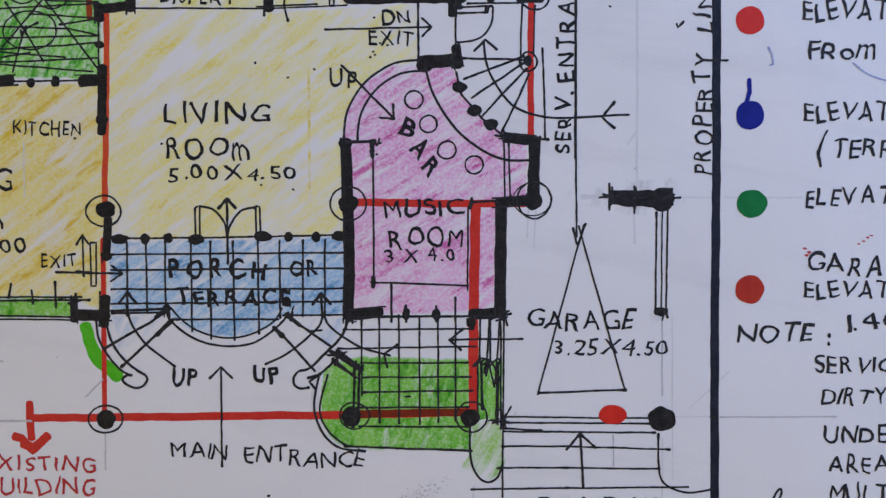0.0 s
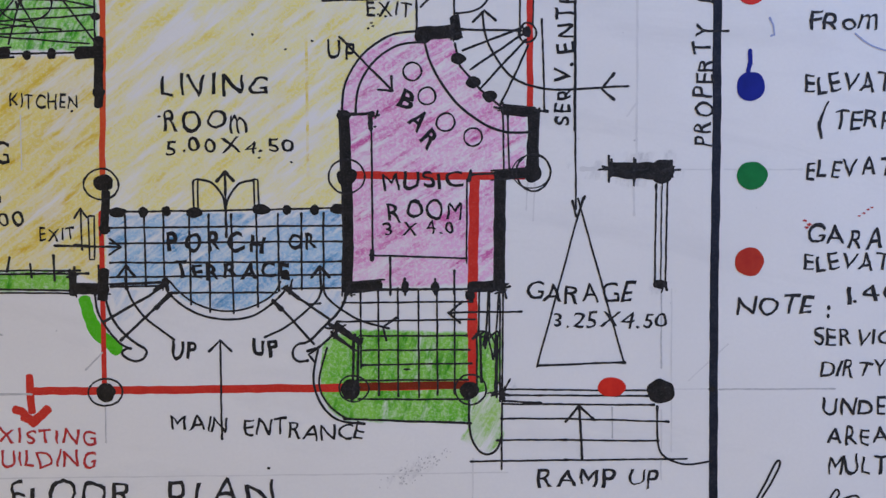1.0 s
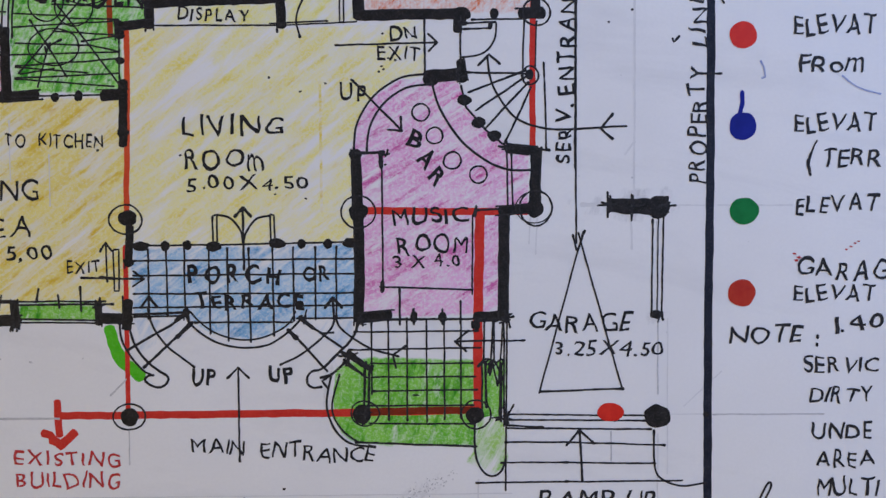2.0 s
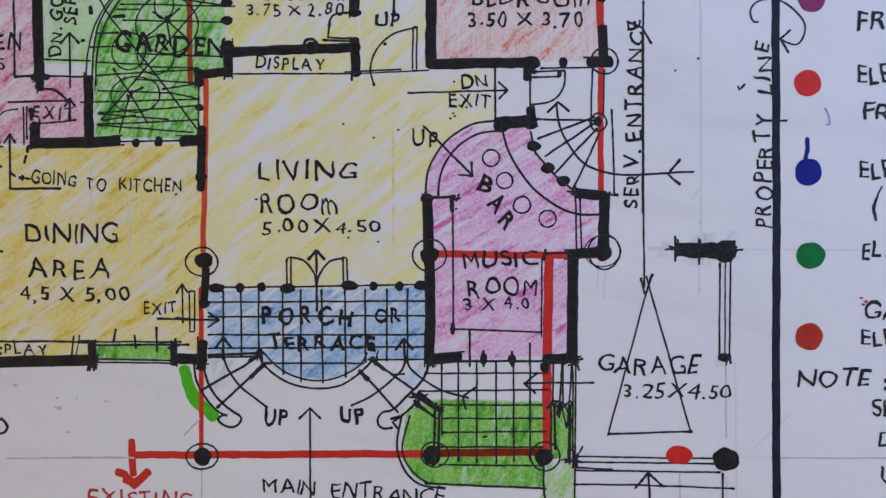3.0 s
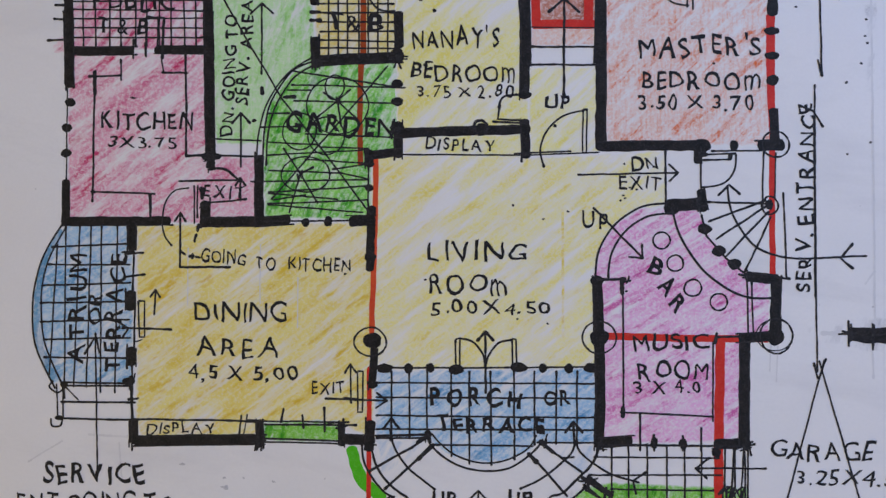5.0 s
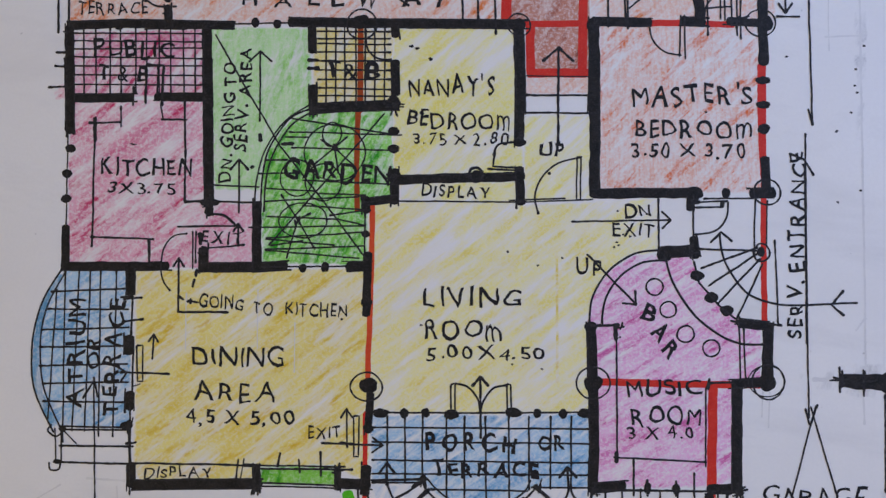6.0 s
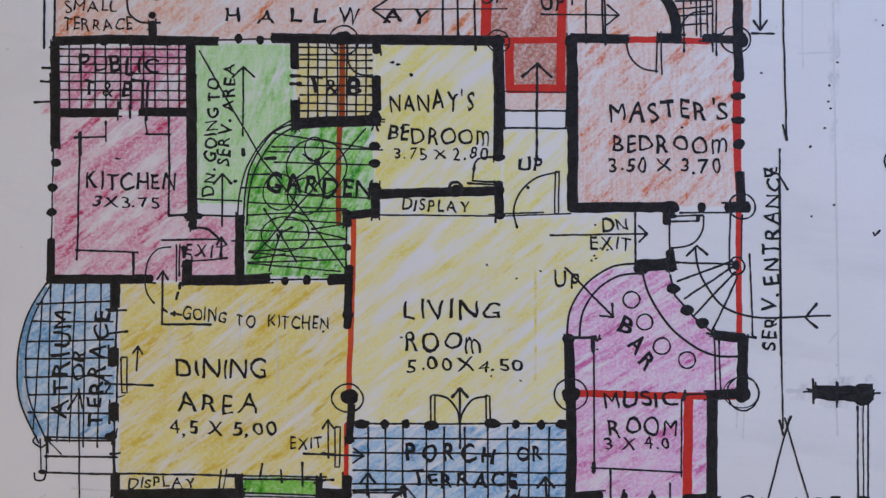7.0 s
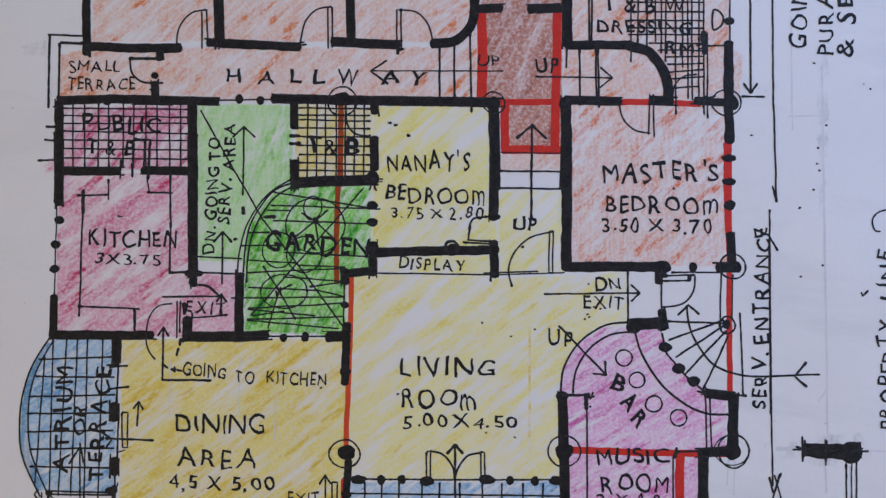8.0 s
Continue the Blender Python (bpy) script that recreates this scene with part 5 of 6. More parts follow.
note = tagged(letters(sheet, "SERVICE", (-138.10, -24.80), 4.01, 22.00, 0, weight=0.008), "bold black lettering of the service entrance")
letters(note, "ENT.GOING TO", (-143.56, -30.52), 3.64, 34.20, 0, weight=0.004)
letters(note, "DINING", (-141.70, -35.71), 3.64, 20.40, 0, weight=0.002)
letters(sheet, "SERV. ENTRANCE", (26.42, 17.91), 3.16, 40.31, 89, weight=0.004, label="upright black lettering of the service entrance")
line(sheet, (23.94, 57.92), (26.91, 56.72), (29.04, 53.33), wide=0.5)
line(sheet, (27.14, 55.50), (27.13, 16.96), wide=0.42)

# ---- atrium ----
stroke("atrium_shade_band", atrium, 1.5, (-135.6, 29.7), (-137.9, 25.4), (-139.5, 21.0), (-140.4, 16.1), (-140.5, 10.5), (-139.9, 5.6), (-138.3, 1.3), (-136.5, -2.3), mat=DEEP_BLUE, smooth=True, rough=0.3)
stroke("atrium_edge", atrium, 0.45, (-135.3, 31.3), (-138.3, 26.6), (-140.3, 21.6), (-141.4, 16.1), (-141.5, 10.5), (-140.7, 5.0), (-138.9, 0.7), (-136.1, -4.4), smooth=True)
stroke("atrium_edge", atrium, 0.42, (-134.5, 30.6), (-137.0, 26.2), (-138.6, 22.3), (-139.5, 17.9), (-139.6, 13.0), (-139.0, 6.9), (-137.3, 2.0), (-134.6, -3.6), smooth=True)
for a, b in (((-134.6, 30.9), (-134.0, -6.6)), ((-131.5, 31.0), (-132.0, -4.1)), ((-129.0, 31.0), (-129.2, -4.1)), ((-126.7, 31.0), (-126.1, -5.2)), ((-123.2, 31.0), (-122.9, -5.2)), ((-136.4, 26.8), (-137.4, -1.5))):
    line(atrium, a, b, wide=0.4, name="tile_joint")
for a, b in (((-137.6, 26.2), (-121.2, 27.1)), ((-138.2, 22.4), (-120.3, 22.5)), ((-139.6, 17.8), (-120.0, 18.6)), ((-139.9, 14.0), (-120.9, 14.5)), ((-139.8, 9.9), (-120.1, 10.6)), ((-138.9, 6.1), (-119.8, 6.7)), ((-138.7, 2.2), (-120.7, 2.2)), ((-134.5, -3.1), (-119.8, -3.2)), ((-134.5, -3.9), (-119.8, -3.7))):
    line(atrium, a, b, wide=0.45, name="tile_joint")
letters(atrium, "ATRIUM", (-130.2, 1.1), 3.7, 23.4, 88, weight=0.006)
letters(atrium, "OR", (-126.8, 9.3), 2.9, 6.9, 85, weight=0.010)
letters(atrium, "TERRACE", (-122.2, -0.6), 3.4, 25.4, 88, weight=0.012)
line(atrium, (-127.53, 7.65), (-126.33, -22.37), wide=0.42)
line(atrium, (-129.78, 3.05), (-127.39, 7.03), (-126.52, 3.35), wide=0.5)
line(atrium, (-134.71, -7.36), (-118.42, -7.34), wide=0.5)
line(atrium, (-135.84, -10.94), (-118.32, -11.01), wide=0.5)
line(atrium, (-135.84, -3.57), (-135.36, -10.32), wide=0.35)
line(atrium, (-134.46, -3.55), (-134.10, -10.54), wide=0.4)
stroke("step_curl", atrium, 0.45, (-136.62, -2.97), (-137.33, -4.21), (-135.53, -5.41), (-134.05, -4.40), smooth=True)
stroke("step_curl", atrium, 0.45, (-134.32, -11.28), (-134.78, -12.51), (-136.54, -12.54), (-136.84, -11.08), smooth=True)
blob("newel", atrium, (-135.09, -10.80), 0.9, 0.5)
blob("newel", atrium, (-134.08, -3.67), 0.9, 0.6)
line(atrium, (-133.81, -4.15), (-130.96, -6.81), wide=0.3)
line(atrium, (-119.42, -3.31), (-118.87, -17.61), wide=0.35)

# ---- upper rooms ----
wall(public_bath, 2.0, (-135.60, 85.67), (-135.09, 76.42), (-134.61, 61.74))
wall(public_bath, 2.0, (-135.61, 85.93), (-122.92, 86.43), (-98.55, 85.97))
blob("wall_end", public_bath, (-124.22, 85.76), 1.0, 0.9)
wall(public_bath, 2.0, (-118.29, 86.07), (-109.99, 86.14))
wall(public_bath, 2.2, (-104.46, 85.92), (-103.62, 67.56))
for a, b in (((-138.26, 79.69), (-135.88, 79.71)), ((-138.40, 76.66), (-135.75, 76.42)), ((-139.78, 71.90), (-135.57, 72.08))):
    line(public_bath, a, b, wide=0.5)
for a, b in (((-132.2, 85.4), (-131.7, 70.4)), ((-129.5, 85.5), (-128.9, 70.4)), ((-126.2, 85.5), (-125.8, 70.5)), ((-123.9, 85.5), (-123.3, 70.5)), ((-120.4, 85.5), (-120.0, 70.5)), ((-118.0, 85.6), (-117.5, 70.6)), ((-115.1, 85.6), (-114.7, 70.6)), ((-112.6, 85.6), (-112.1, 70.6)), ((-109.7, 85.6), (-109.2, 70.6)), ((-107.1, 85.6), (-106.6, 70.7))):
    line(public_bath, a, b, wide=0.4, name="tile_joint")
for a, b in (((-134.5, 84.1), (-105.2, 84.1)), ((-134.4, 82.4), (-105.2, 82.2)), ((-134.4, 80.5), (-105.1, 80.8)), ((-134.3, 78.8), (-105.0, 78.4)), ((-134.2, 76.7), (-105.0, 76.8)), ((-134.1, 74.7), (-104.9, 74.6)), ((-134.0, 72.5), (-104.9, 72.5))):
    line(public_bath, a, b, wide=0.4, name="tile_joint")
line(public_bath, (-117.6, 76.9), (-113.9, 76.9), (-114.1, 67.9), wide=0.7)
line(public_bath, (-115.2, 76.8), (-115.1, 70.2), wide=0.5)
line(public_bath, (-117.8, 74.4), (-117.7, 68.3), wide=0.5)
line(public_bath, (-120.55, 71.97), (-120.53, 67.91), wide=0.5)
line(public_bath, (-117.90, 71.34), (-117.79, 68.46), wide=0.4)
letters(public_bath, "PUBLIC", (-129.8, 79.0), 3.7, 18.2, -2, weight=0.006)
letters(public_bath, "T & B", (-128.7, 73.3), 3.3, 11.2, -2, weight=0.010)
for spot in ((-93.45, 86.54), (-88.59, 86.32)):
    blob("window_dot", corridor, spot, 0.9, 1.1)
line(corridor, (-98.56, 86.24), (-84.81, 86.61), wide=0.4)
wall(hallway, 2.0, (-85.86, 86.74), (-70.44, 86.47), (-49.65, 86.38), (-33.87, 86.25))
blob("column_dot", hallway, (-69.80, 86.74), 2.1, 1.6)
ring(hallway, (-69.66, 86.21), 3.4, 3.3, 0.42)
wall(bath, 1.9, (-80.86, 85.46), (-80.60, 80.08))
wall(bath, 1.9, (-80.52, 71.72), (-80.16, 67.55))
line(bath, (-81.4, 78.1), (-79.4, 78.1), wide=0.8)
line(bath, (-81.4, 76.3), (-79.2, 76.4), wide=0.8)
wall(bath, 2.0, (-62.35, 85.49), (-62.06, 83.65))
wall(bath, 1.9, (-62.21, 77.90), (-61.95, 70.60))
for a, b in (((-77.6, 85.6), (-77.4, 68.2)), ((-75.5, 85.6), (-75.3, 68.3)), ((-73.5, 85.7), (-73.2, 68.3)), ((-71.0, 85.7), (-70.7, 68.3)), ((-68.9, 85.7), (-68.7, 68.3)), ((-66.8, 85.7), (-66.6, 68.4)), ((-64.6, 85.7), (-64.4, 68.4))):
    line(bath, a, b, wide=0.42, name="tile_joint")
for a, b in (((-79.6, 84.6), (-63.3, 84.6)), ((-79.5, 83.0), (-63.3, 83.0)), ((-79.5, 81.9), (-63.2, 81.7)), ((-79.5, 80.0), (-63.2, 79.9)), ((-79.4, 78.0), (-63.2, 78.0)), ((-79.4, 76.0), (-63.1, 75.9)), ((-79.3, 73.8), (-63.1, 73.9)), ((-79.3, 72.0), (-63.0, 71.6)), ((-79.2, 70.2), (-63.0, 70.1))):
    line(bath, a, b, wide=0.42, name="tile_joint")
stroke("door_swing", bath, 0.45, (-68.8, 85.0), (-68.5, 81.4), (-67.6, 79.6), (-65.9, 78.5), (-63.0, 78.3), smooth=True)
for text, spot, wide in (("T", (-78.1, 74.4), 4.4), ("&", (-73.6, 73.7), 3.0), ("B", (-68.4, 74.1), 3.0)):
    letters(bath, text, spot, 3.71, wide, -2, weight=0.016)
letters(nanay, "NANAY'S", (-59.10, 70.37), 3.97, 18.93, 2, weight=0.004)
letters(nanay, "BEDROOm", (-59.37, 63.63), 3.58, 22.52, -3, weight=0.003)
letters(nanay, "3.75 X 2.80", (-57.88, 59.51), 2.43, 20.73, 0)
wall(nanay, 2.3, (-35.02, 85.72), (-34.51, 73.48), (-34.45, 67.01))
for spot in ((-54.32, 78.49), (-58.64, 81.33), (-57.34, 80.82), (-56.06, 66.51)):
    blob("ink_speck", nanay, spot, 0.5, 0.35, INK, 0.4)
blob("wall_end", nanay, (-35.16, 86.24), 1.9, 1.5)
ring(nanay, (-34.90, 86.24), 2.6, 2.6, 0.4)
wall(master, 2.3, (-18.42, 87.16), (-18.25, 78.83), (-18.57, 67.18))
blob("wall_end", master, (-18.67, 86.12), 1.5, 1.6)
wall(master, 2.0, (-18.41, 86.90), (-6.09, 86.74))
wall(master, 2.0, (0.82, 87.06), (5.68, 86.84))
wall(master, 1.8, (10.79, 87.14), (18.43, 86.69))
blob("column_dot", master, (18.94, 86.69), 1.8, 1.9)
ring(master, (17.92, 86.68), 3.2, 3.0, 0.4)
wall(master, 2.2, (18.40, 100.64), (18.40, 86.95), (18.45, 77.62))
for spot in ((18.60, 74.01), (18.57, 68.61)):
    blob("window_dot", master, spot, 1.3, 0.9)
blob("window_dot", master, (18.53, 63.48), 1.3, 0.9)
stroke("door_swing", master, 0.4, (-6.35, 86.22), (-5.58, 82.84), (-3.02, 80.27), (0.56, 79.52), smooth=True)
stroke("door_leaf", master, 0.42, (0.57, 88.36), (0.30, 79.26))
stroke("door_leaf", master, 0.42, (1.33, 88.37), (1.58, 78.76))
letters(master, "MASTER'S", (-9.90, 68.18), 4.22, 25.84, 2, weight=0.001)
letters(master, "BEDROOm", (-9.37, 61.62), 3.58, 24.82, -1, weight=0.001)
letters(master, "3.50 X 3.70", (-10.12, 57.00), 3.07, 24.56, 0)
line(stairs, (-33.46, 70.51), (-19.10, 70.53), wide=0.5)
line(stairs, (-33.93, 66.63), (-17.55, 66.55), wide=0.5)
line(stairs, (-33.24, 74.79), (-19.12, 74.67), wide=0.3)
arrow(stairs, (-26.19, 59.63), (-26.22, 81.10), 4.4, 0.6, 48)
letters(stairs, "UP", (-38.61, 94.60), 2.56, 4.86, 0, weight=-0.008, mat=THIN_INK)
letters(stairs, "UP", (-25.15, 93.39), 3.07, 4.86, 2, weight=0.008)
arrow(stairs, (-25.40, 92.34), (-7.90, 92.21), 3.6, 0.42, 40)
line(hallway, (-62.76, 93.37), (-32.90, 93.59), wide=0.3)
line(hallway, (-59.68, 95.77), (-63.28, 93.37), (-59.32, 90.50), wide=0.5)
for a, b in (((-47.49, 99.02), (-47.32, 86.92)), ((-44.12, 99.84), (-43.96, 87.48)), ((-40.51, 102.24), (-40.04, 84.11))):
    line(hallway, a, b, wide=0.5, name="tread_line")
for a, b in (((-15.38, 98.71), (-15.33, 85.88)), ((-11.25, 98.74), (-10.96, 85.40)), ((-11.77, 98.74), (-11.48, 86.05))):
    line(dressing, a, b, wide=0.5, name="tread_line")
for text, spot, wide in (("H", (-96.44, 90.21), 3.45), ("A", (-89.48, 90.14), 4.09), ("L", (-81.76, 90.33), 2.56), ("L", (-76.79, 90.37), 3.07), ("W", (-71.05, 90.41), 4.86), ("A", (-61.14, 90.49), 4.35), ("Y", (-54.38, 90.28), 3.84)):
    letters(hallway, text, spot, 3.45, wide, 0, weight=0.004)
letters(hallway, "SMALL", (-133.36, 92.59), 2.69, 12.03, 1, weight=-0.004)
letters(hallway, "TERRACE", (-133.72, 88.47), 2.81, 15.86, 0, weight=-0.004)
line(hallway, (-138.64, 101.35), (-128.78, 101.15), wide=0.5)
line(hallway, (-138.37, 101.36), (-137.93, 84.32), wide=0.6)
line(hallway, (-135.63, 99.50), (-128.71, 99.28), wide=0.7)
line(hallway, (-135.89, 99.23), (-135.59, 85.40), wide=0.6)
wall(hallway, 2.0, (-130.02, 98.74), (-119.39, 98.27), (-107.49, 98.35))
wall(hallway, 2.0, (-130.39, 115.09), (-129.89, 105.69), (-129.41, 96.87))
line(hallway, (-119.30, 95.88), (-112.03, 95.93), wide=0.8)
wall(hallway, 1.6, (-112.35, 97.52), (-112.16, 95.66))
stroke("door_swing", hallway, 0.5, (-119.30, 95.88), (-118.65, 92.43), (-115.93, 90.33), (-111.44, 90.23), smooth=True)
blob("wall_end", hallway, (-113.35, 91.94), 0.9, 0.8)
wall(hallway, 1.7, (-113.29, 90.35), (-113.02, 86.12))
stroke("door_swing", upper, 0.42, (-108.55, 98.61), (-107.92, 103.41), (-105.37, 106.63), (-101.96, 107.46), smooth=True)
stroke("door_leaf", upper, 0.42, (-102.87, 106.92), (-102.48, 98.39))
stroke("door_leaf", upper, 0.42, (-101.70, 107.46), (-101.18, 99.19))
wall(upper, 2.2, (-99.15, 115.24), (-98.74, 105.87), (-98.28, 99.21))
wall(upper, 2.0, (-101.20, 99.73), (-90.39, 99.27), (-79.87, 98.81))
stroke("door_swing", upper, 0.42, (-79.64, 100.13), (-78.69, 104.66), (-76.14, 107.60), (-72.74, 108.42), smooth=True)
stroke("door_leaf", upper, 0.42, (-73.52, 108.15), (-73.18, 98.59))
stroke("door_leaf", upper, 0.42, (-72.47, 108.15), (-72.27, 98.86))
wall(upper, 2.0, (-72.30, 100.18), (-64.18, 99.70), (-56.87, 99.49))
wall(upper, 2.0, (-68.55, 115.38), (-68.26, 107.38), (-67.98, 100.21))
stroke("door_leaf", upper, 0.42, (-57.53, 107.70), (-57.24, 97.90))
stroke("door_leaf", upper, 0.42, (-56.49, 107.97), (-56.34, 98.96))
stroke("door_swing", upper, 0.42, (-57.01, 107.70), (-53.08, 107.20), (-50.17, 104.29), (-49.07, 100.07), smooth=True)
stroke("round_wall", upper, 2.2, (-49.32, 99.80), (-44.65, 100.36), (-41.30, 102.76), (-39.79, 106.74), (-39.89, 115.51), mat=MARKER, smooth=True, rough=0.1)
wall(stairs, 2.0, (-38.76, 108.07), (-33.30, 108.37))
wall(stairs, 2.0, (-27.07, 108.14), (-19.82, 108.44))
wall(dressing, 2.2, (-18.30, 115.61), (-18.25, 106.33), (-18.22, 99.48))
wall(dressing, 2.1, (-17.96, 99.75), (-11.00, 99.79), (-4.56, 99.83))
stroke("round_wall", dressing, 2.3, (-4.56, 99.83), (0.06, 98.29), (3.39, 94.39), (4.66, 90.48), (4.66, 86.83), mat=MARKER, smooth=True, rough=0.1)
line(dressing, (-13.4, 118.4), (-13.2, 100.7), wide=0.5)
line(dressing, (-12.6, 118.4), (-12.7, 100.7), wide=0.5)
line(dressing, (12.7, 103.0), (13.0, 98.0), wide=1.3)
line(dressing, (-18.3, 99.2), (-18.4, 94.6), wide=0.45)
for a, b in (((-3.7, 118.5), (-3.7, 96.0)), ((-2.0, 118.5), (-2.2, 100.6)), ((0.0, 118.5), (-0.1, 99.7)), ((1.8, 118.5), (1.9, 100.7)), ((3.3, 118.5), (3.1, 98.0)), ((4.3, 118.5), (4.1, 96.1)), ((6.4, 118.5), (6.4, 84.0)), ((8.0, 118.5), (8.0, 94.8)), ((9.2, 118.5), (9.2, 87.6)), ((10.1, 118.5), (10.1, 87.3)), ((11.8, 118.5), (11.6, 86.0)), ((12.8, 118.5), (12.8, 84.0)), ((13.6, 102.7), (13.6, 83.1))):
    line(dressing, a, b, wide=0.42, name="tile_joint")
for a, b in (((-4.2, 112.1), (12.9, 112.0)), ((-4.2, 109.8), (12.9, 109.8)), ((-4.2, 107.6), (12.9, 107.6)), ((-4.2, 105.6), (12.9, 105.6)), ((-4.2, 103.8), (12.9, 103.8)), ((-4.2, 102.3), (12.8, 102.3)), ((0.5, 100.3), (12.8, 100.2)), ((2.5, 98.7), (12.8, 98.6)), ((4.1, 97.1), (12.4, 97.3)), ((4.6, 95.4), (12.4, 95.6)), ((5.1, 93.6), (12.6, 94.3)), ((5.6, 92.1), (12.8, 92.6)), ((6.3, 90.0), (11.5, 90.3))):
    line(dressing, a, b, wide=0.42, name="tile_joint")
stroke("door_swing", dressing, 0.42, (5.68, 87.10), (6.20, 90.49), (8.25, 92.59), (11.07, 93.14), smooth=True)
line(dressing, (13.14, 99.69), (18.51, 99.99), wide=0.45)
stroke("fixture_outline", dressing, 0.5, (14.98, 107.84), (14.95, 103.64), (16.75, 104.43), (17.27, 106.28), (16.26, 107.85), smooth=True, closed=True)
letters(dressing, "T & B W", (-10.0, 107.6), 3.6, 18.5, 0, weight=0.010)
letters(dressing, "DRESSING", (-11.4, 102.8), 2.9, 21.5, -1, weight=0.010)
letters(dressing, "RM", (3.9, 97.7), 3.0, 6.4, 0, weight=0.010)
blob("window_dot", dressing, (18.55, 105.50), 1.3, 0.9)
line(dressing, (18.87, 115.78), (18.65, 100.51), wide=0.4)

# ---- lettering and dots beside the border ----
arrow(sheet, (23.58, 126.40), (23.28, 88.93), 2.6, 0.5, 35)
line(sheet, (21.49, 88.14), (26.33, 88.05), wide=0.5)
line(sheet, (28.46, 126.42), (28.39, 90.92), (28.89, 64.36), wide=0.45)
line(sheet, (28.04, 67.68), (28.89, 64.24), wide=0.5)
letters(sheet, "GOIN", (35.85, 99.06), 3.58, 13.82, 88, gap=0.2, label="upright black hand lettering near the top")
letters(sheet, "PURA", (41.93, 97.79), 3.58, 14.33, 88, label="upright black hand lettering near the top")
letters(sheet, "& SE", (46.75, 97.57), 3.84, 14.33, 88, label="upright black hand lettering near the top")
letters(sheet, "PROPERTY", (54.50, 13.50), 3.50, 24.60, 89, lean=0.12, gap=0.16, mat=FINE_PEN, weight=-0.004, label="upright lettering beside the property border")
letters(sheet, "LINE", (54.40, 42.10), 3.30, 11.20, 89, gap=0.2, lean=0.10, mat=FINE_PEN, weight=-0.004, label="upright lettering beside the property border")
stroke("leader_curve", sheet, 0.4, (51.80, 57.80), (50.70, 58.00), (50.10, 59.90), (50.90, 61.60), (52.60, 62.50), (55.20, 62.75), (57.60, 61.80), (60.00, 59.84), (61.69, 57.45), (61.45, 54.83), (59.79, 52.93), (56.69, 53.89), smooth=True)
line(sheet, (58.59, 56.03), (56.45, 54.13), (58.12, 51.26), wide=0.5)
letters(sheet, "FRom", (72.52, 56.21), 3.84, 14.17, -2, gap=0.12, lean=0.10, mat=FINE_PEN, weight=-0.004)
blob("level_dot", sheet, (63.08, 62.72), 2.9, 2.8, PURPLE_DOT, 0.06, label="round plum marker dot in the legend")
legend = tagged(letters(sheet, "ELEVAT", (72.90, 44.60), 3.64, 17.40, 2, gap=0.12, lean=0.10, mat=FINE_PEN, weight=-0.004), "black hand lettering of the level legend")
letters(legend, "FRom", (73.84, 37.03), 3.64, 13.41, -2, gap=0.12, lean=0.10, mat=FINE_PEN, weight=-0.004)
letters(legend, "ELEVAT", (73.22, 24.33), 3.41, 17.40, 2, gap=0.12, lean=0.10, mat=FINE_PEN, weight=-0.004)
letters(legend, "(", (75.40, 16.60), 5.00, 1.70, -4, gap=0.12, lean=0.10, mat=FINE_PEN, weight=-0.004)
letters(legend, "TERR", (78.90, 17.50), 3.41, 12.27, -2, gap=0.12, lean=0.10, mat=FINE_PEN, weight=-0.004)
letters(legend, "ELEVAT", (73.53, 7.28), 3.52, 17.40, 2, gap=0.12, lean=0.10, mat=FINE_PEN, weight=-0.004)
letters(legend, "GARAG", (73.90, -6.00), 4.09, 19.32, -2, gap=0.12, lean=0.10, mat=FINE_PEN, weight=-0.004)
letters(legend, "ELEVAT", (73.39, -11.17), 3.07, 17.40, 1, gap=0.12, lean=0.10, mat=FINE_PEN, weight=-0.004)
letters(legend, "1.40", (82.03, -17.57), 3.64, 10.45, 2, gap=0.12, lean=0.10, mat=FINE_PEN, weight=-0.004)
remark = tagged(letters(sheet, "NOTE", (59.87, -20.07), 3.86, 15.23, 0, gap=0.12, lean=0.10, mat=FINE_PEN, weight=-0.004), "black hand lettering of the notes")
letters(remark, ":", (78.04, -20.31), 3.41, 0.68, 0, weight=0.02)
letters(remark, "SERVIC", (75.55, -26.25), 3.18, 15.91, 1, gap=0.12, lean=0.10, mat=FINE_PEN, weight=-0.004)
letters(remark, "DIRTY", (76.96, -32.42), 3.18, 13.41, 0, gap=0.12, lean=0.10, mat=FINE_PEN, weight=-0.004)
letters(remark, "UNDE", (77.57, -40.43), 3.41, 12.73, 0, gap=0.12, lean=0.10, mat=FINE_PEN, weight=-0.004)
letters(remark, "AREA", (78.29, -46.39), 3.41, 12.73, 1, gap=0.12, lean=0.10, mat=FINE_PEN, weight=-0.004)
letters(remark, "MULTI", (78.55, -52.58), 3.64, 13.18, 0, gap=0.12, lean=0.10, mat=FINE_PEN, weight=-0.004)
blob("level_dot", sheet, (62.34, 44.60), 2.9, 2.9, RED_DOT, 0.06, label="round bright red marker dot in the legend")
dot = blob("level_dot", sheet, (62.31, 25.68), 2.9, 3.0, BLUE_DOT, 0.06, label="round dark blue marker dot with a tail")
stroke("dot_tail", dot, 1.0, (62.05, 32.71), (62.17, 30.67), (61.73, 28.18), mat=BLUE_DOT)
blob("level_dot", sheet, (62.72, 7.85), 3.1, 2.8, GREEN_DOT, 0.06, label="round green marker dot in the legend")
blob("level_dot", sheet, (62.45, -9.46), 2.9, 2.9, BRICK_DOT, 0.06, label="round brick red marker dot in the legend")
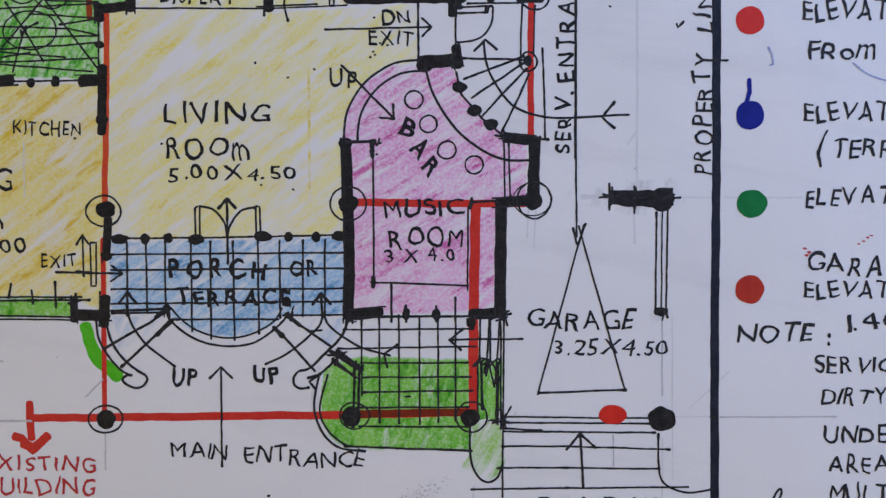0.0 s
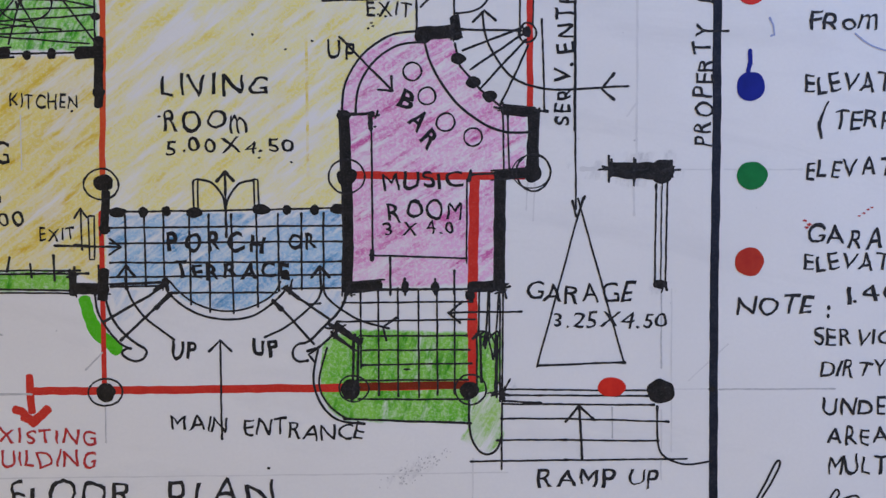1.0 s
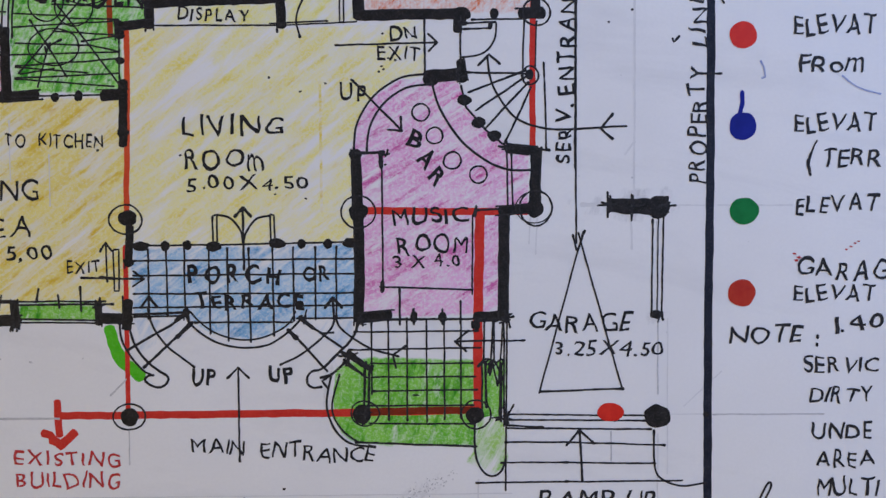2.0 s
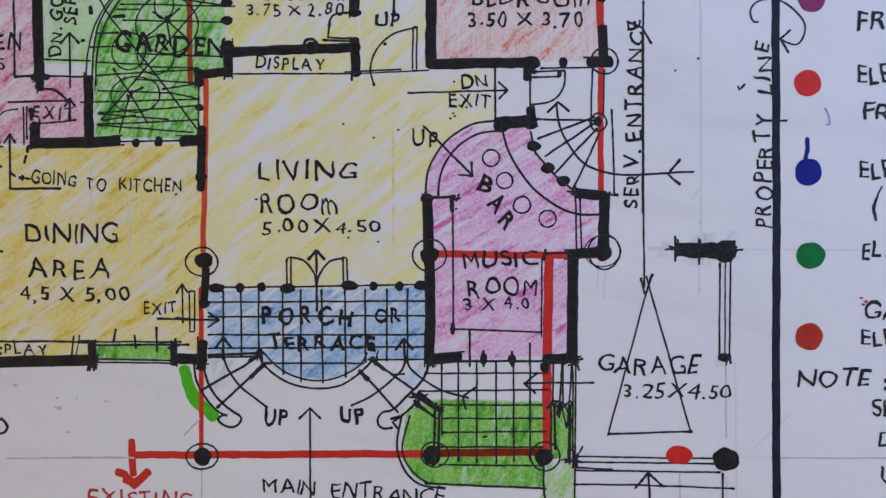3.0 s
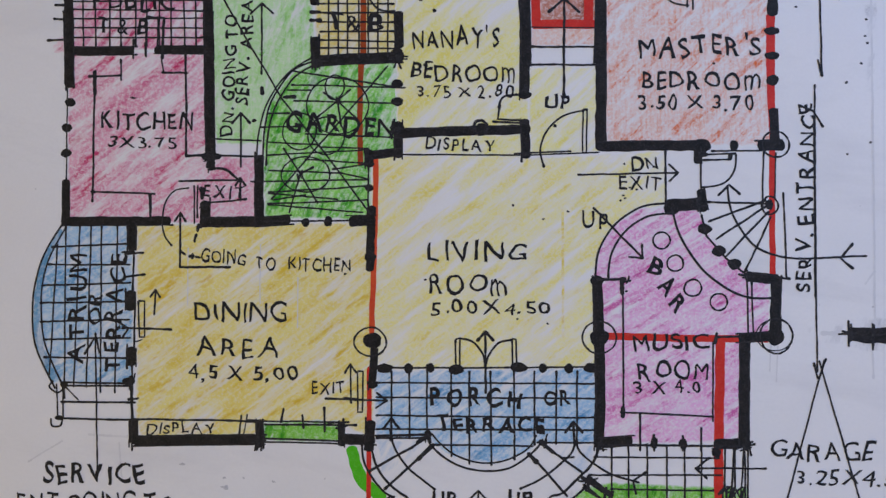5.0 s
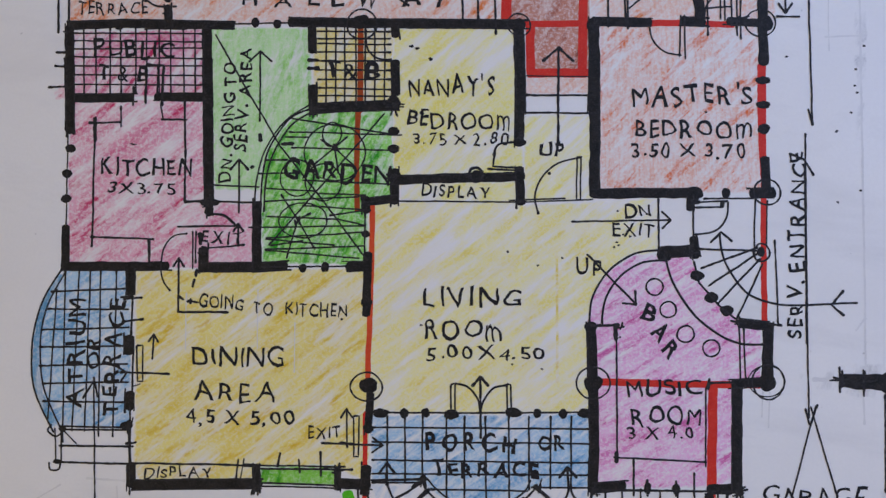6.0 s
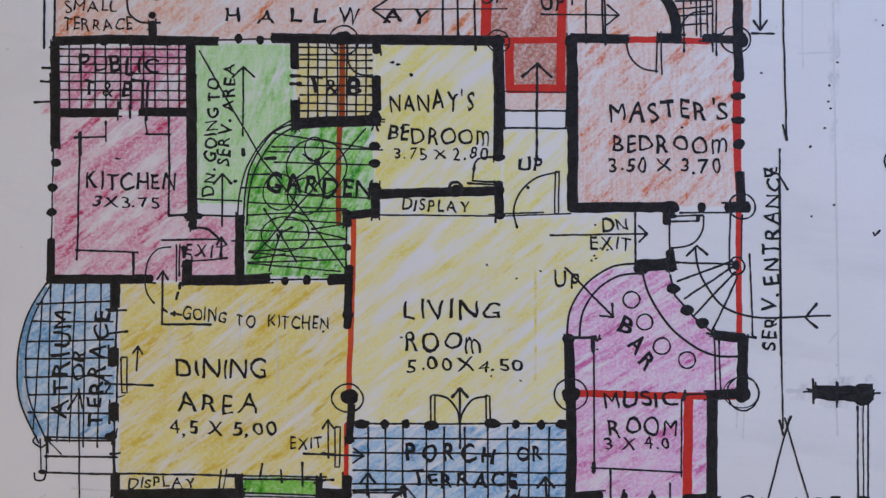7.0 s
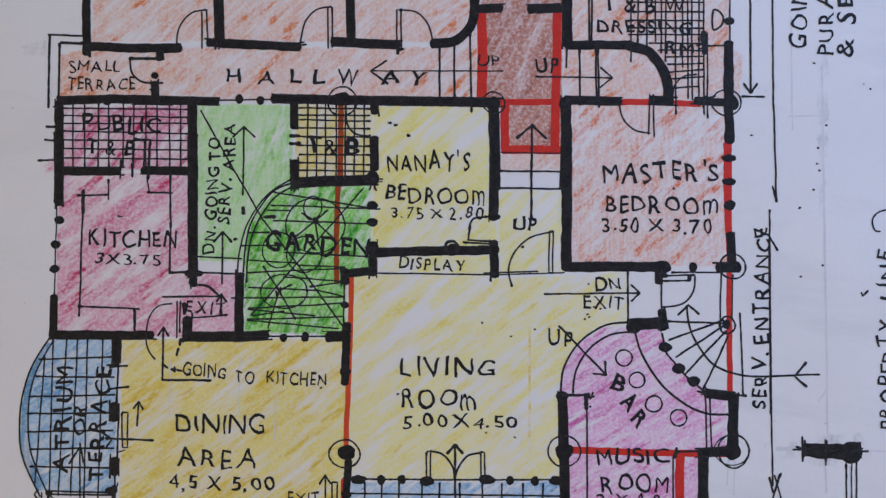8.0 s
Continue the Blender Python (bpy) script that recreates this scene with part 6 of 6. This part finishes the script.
stroke("blue_pen_tick", sheet, 0.4, (66.01, 39.29), (66.69, 37.93), (66.93, 35.89), (66.25, 35.66), mat=BLUE_PEN)
stroke("blue_pen_curve", sheet, 0.35, (83.10, 36.14), (86.54, 33.64), (91.10, 32.29), mat=BLUE_PEN, smooth=True, rough=0.3)

# ---- overshooting ticks at the wall ends ----
for spot, reach, count in (((34.24, 9.09), 3.2, 5), ((39.02, 8.86), 4.0, 3), ((46.31, 8.87), 3.6, 4), ((12.44, -35.90), 4.0, 6), ((-18.05, -15.35), 3.0, 4), ((-17.40, -34.72), 3.5, 5), ((-16.70, -25.03), 1.8, 4), ((12.88, -14.80), 3.5, 5), ((45.24, -14.24), 1.8, 2)):
    fray(garage if spot[0] > 20 else planter, spot, reach, count, round(spot[0] * 10))
for spot, reach, count in (((-90.98, -15.50), 3.2, 6), ((-73.43, -12.11), 2.6, 3), ((-102.85, 46.03), 3.0, 5), ((-103.91, 35.41), 2.2, 3), ((-68.27, 46.41), 2.6, 4), ((-62.21, 52.58), 2.4, 3), ((2.79, 36.27), 2.6, 4), ((3.26, 47.42), 2.2, 4), ((12.80, 20.91), 2.4, 3), ((-12.99, 19.97), 1.8, 2), ((-119.69, 15.61), 2.2, 3), ((-119.31, -3.00), 2.6, 4), ((-30.36, -14.25), 2.0, 3), ((-20.74, -22.59), 3.0, 5), ((-55.07, -13.41), 2.0, 3)):
    fray(sheet, spot, reach, count, round(spot[0] * 10))
for spot, reach, count in (((-79.89, 67.04), 3.0, 6), ((-62.28, 67.74), 3.2, 6), ((-135.59, 85.40), 2.6, 4), ((-113.10, 88.50), 2.0, 4), ((-129.46, 97.94), 2.4, 3), ((-103.92, 85.67), 2.2, 3), ((-98.82, 99.48), 2.0, 3), ((-79.62, 99.34), 2.0, 2), ((-57.12, 98.69), 2.2, 3), ((13.08, 87.42), 2.8, 4), ((12.88, 99.69), 2.4, 4), ((-18.16, 86.64), 2.2, 3), ((-34.39, 61.08), 2.0, 3)):
    fray(sheet, spot, reach, count, round(spot[0] * 10))
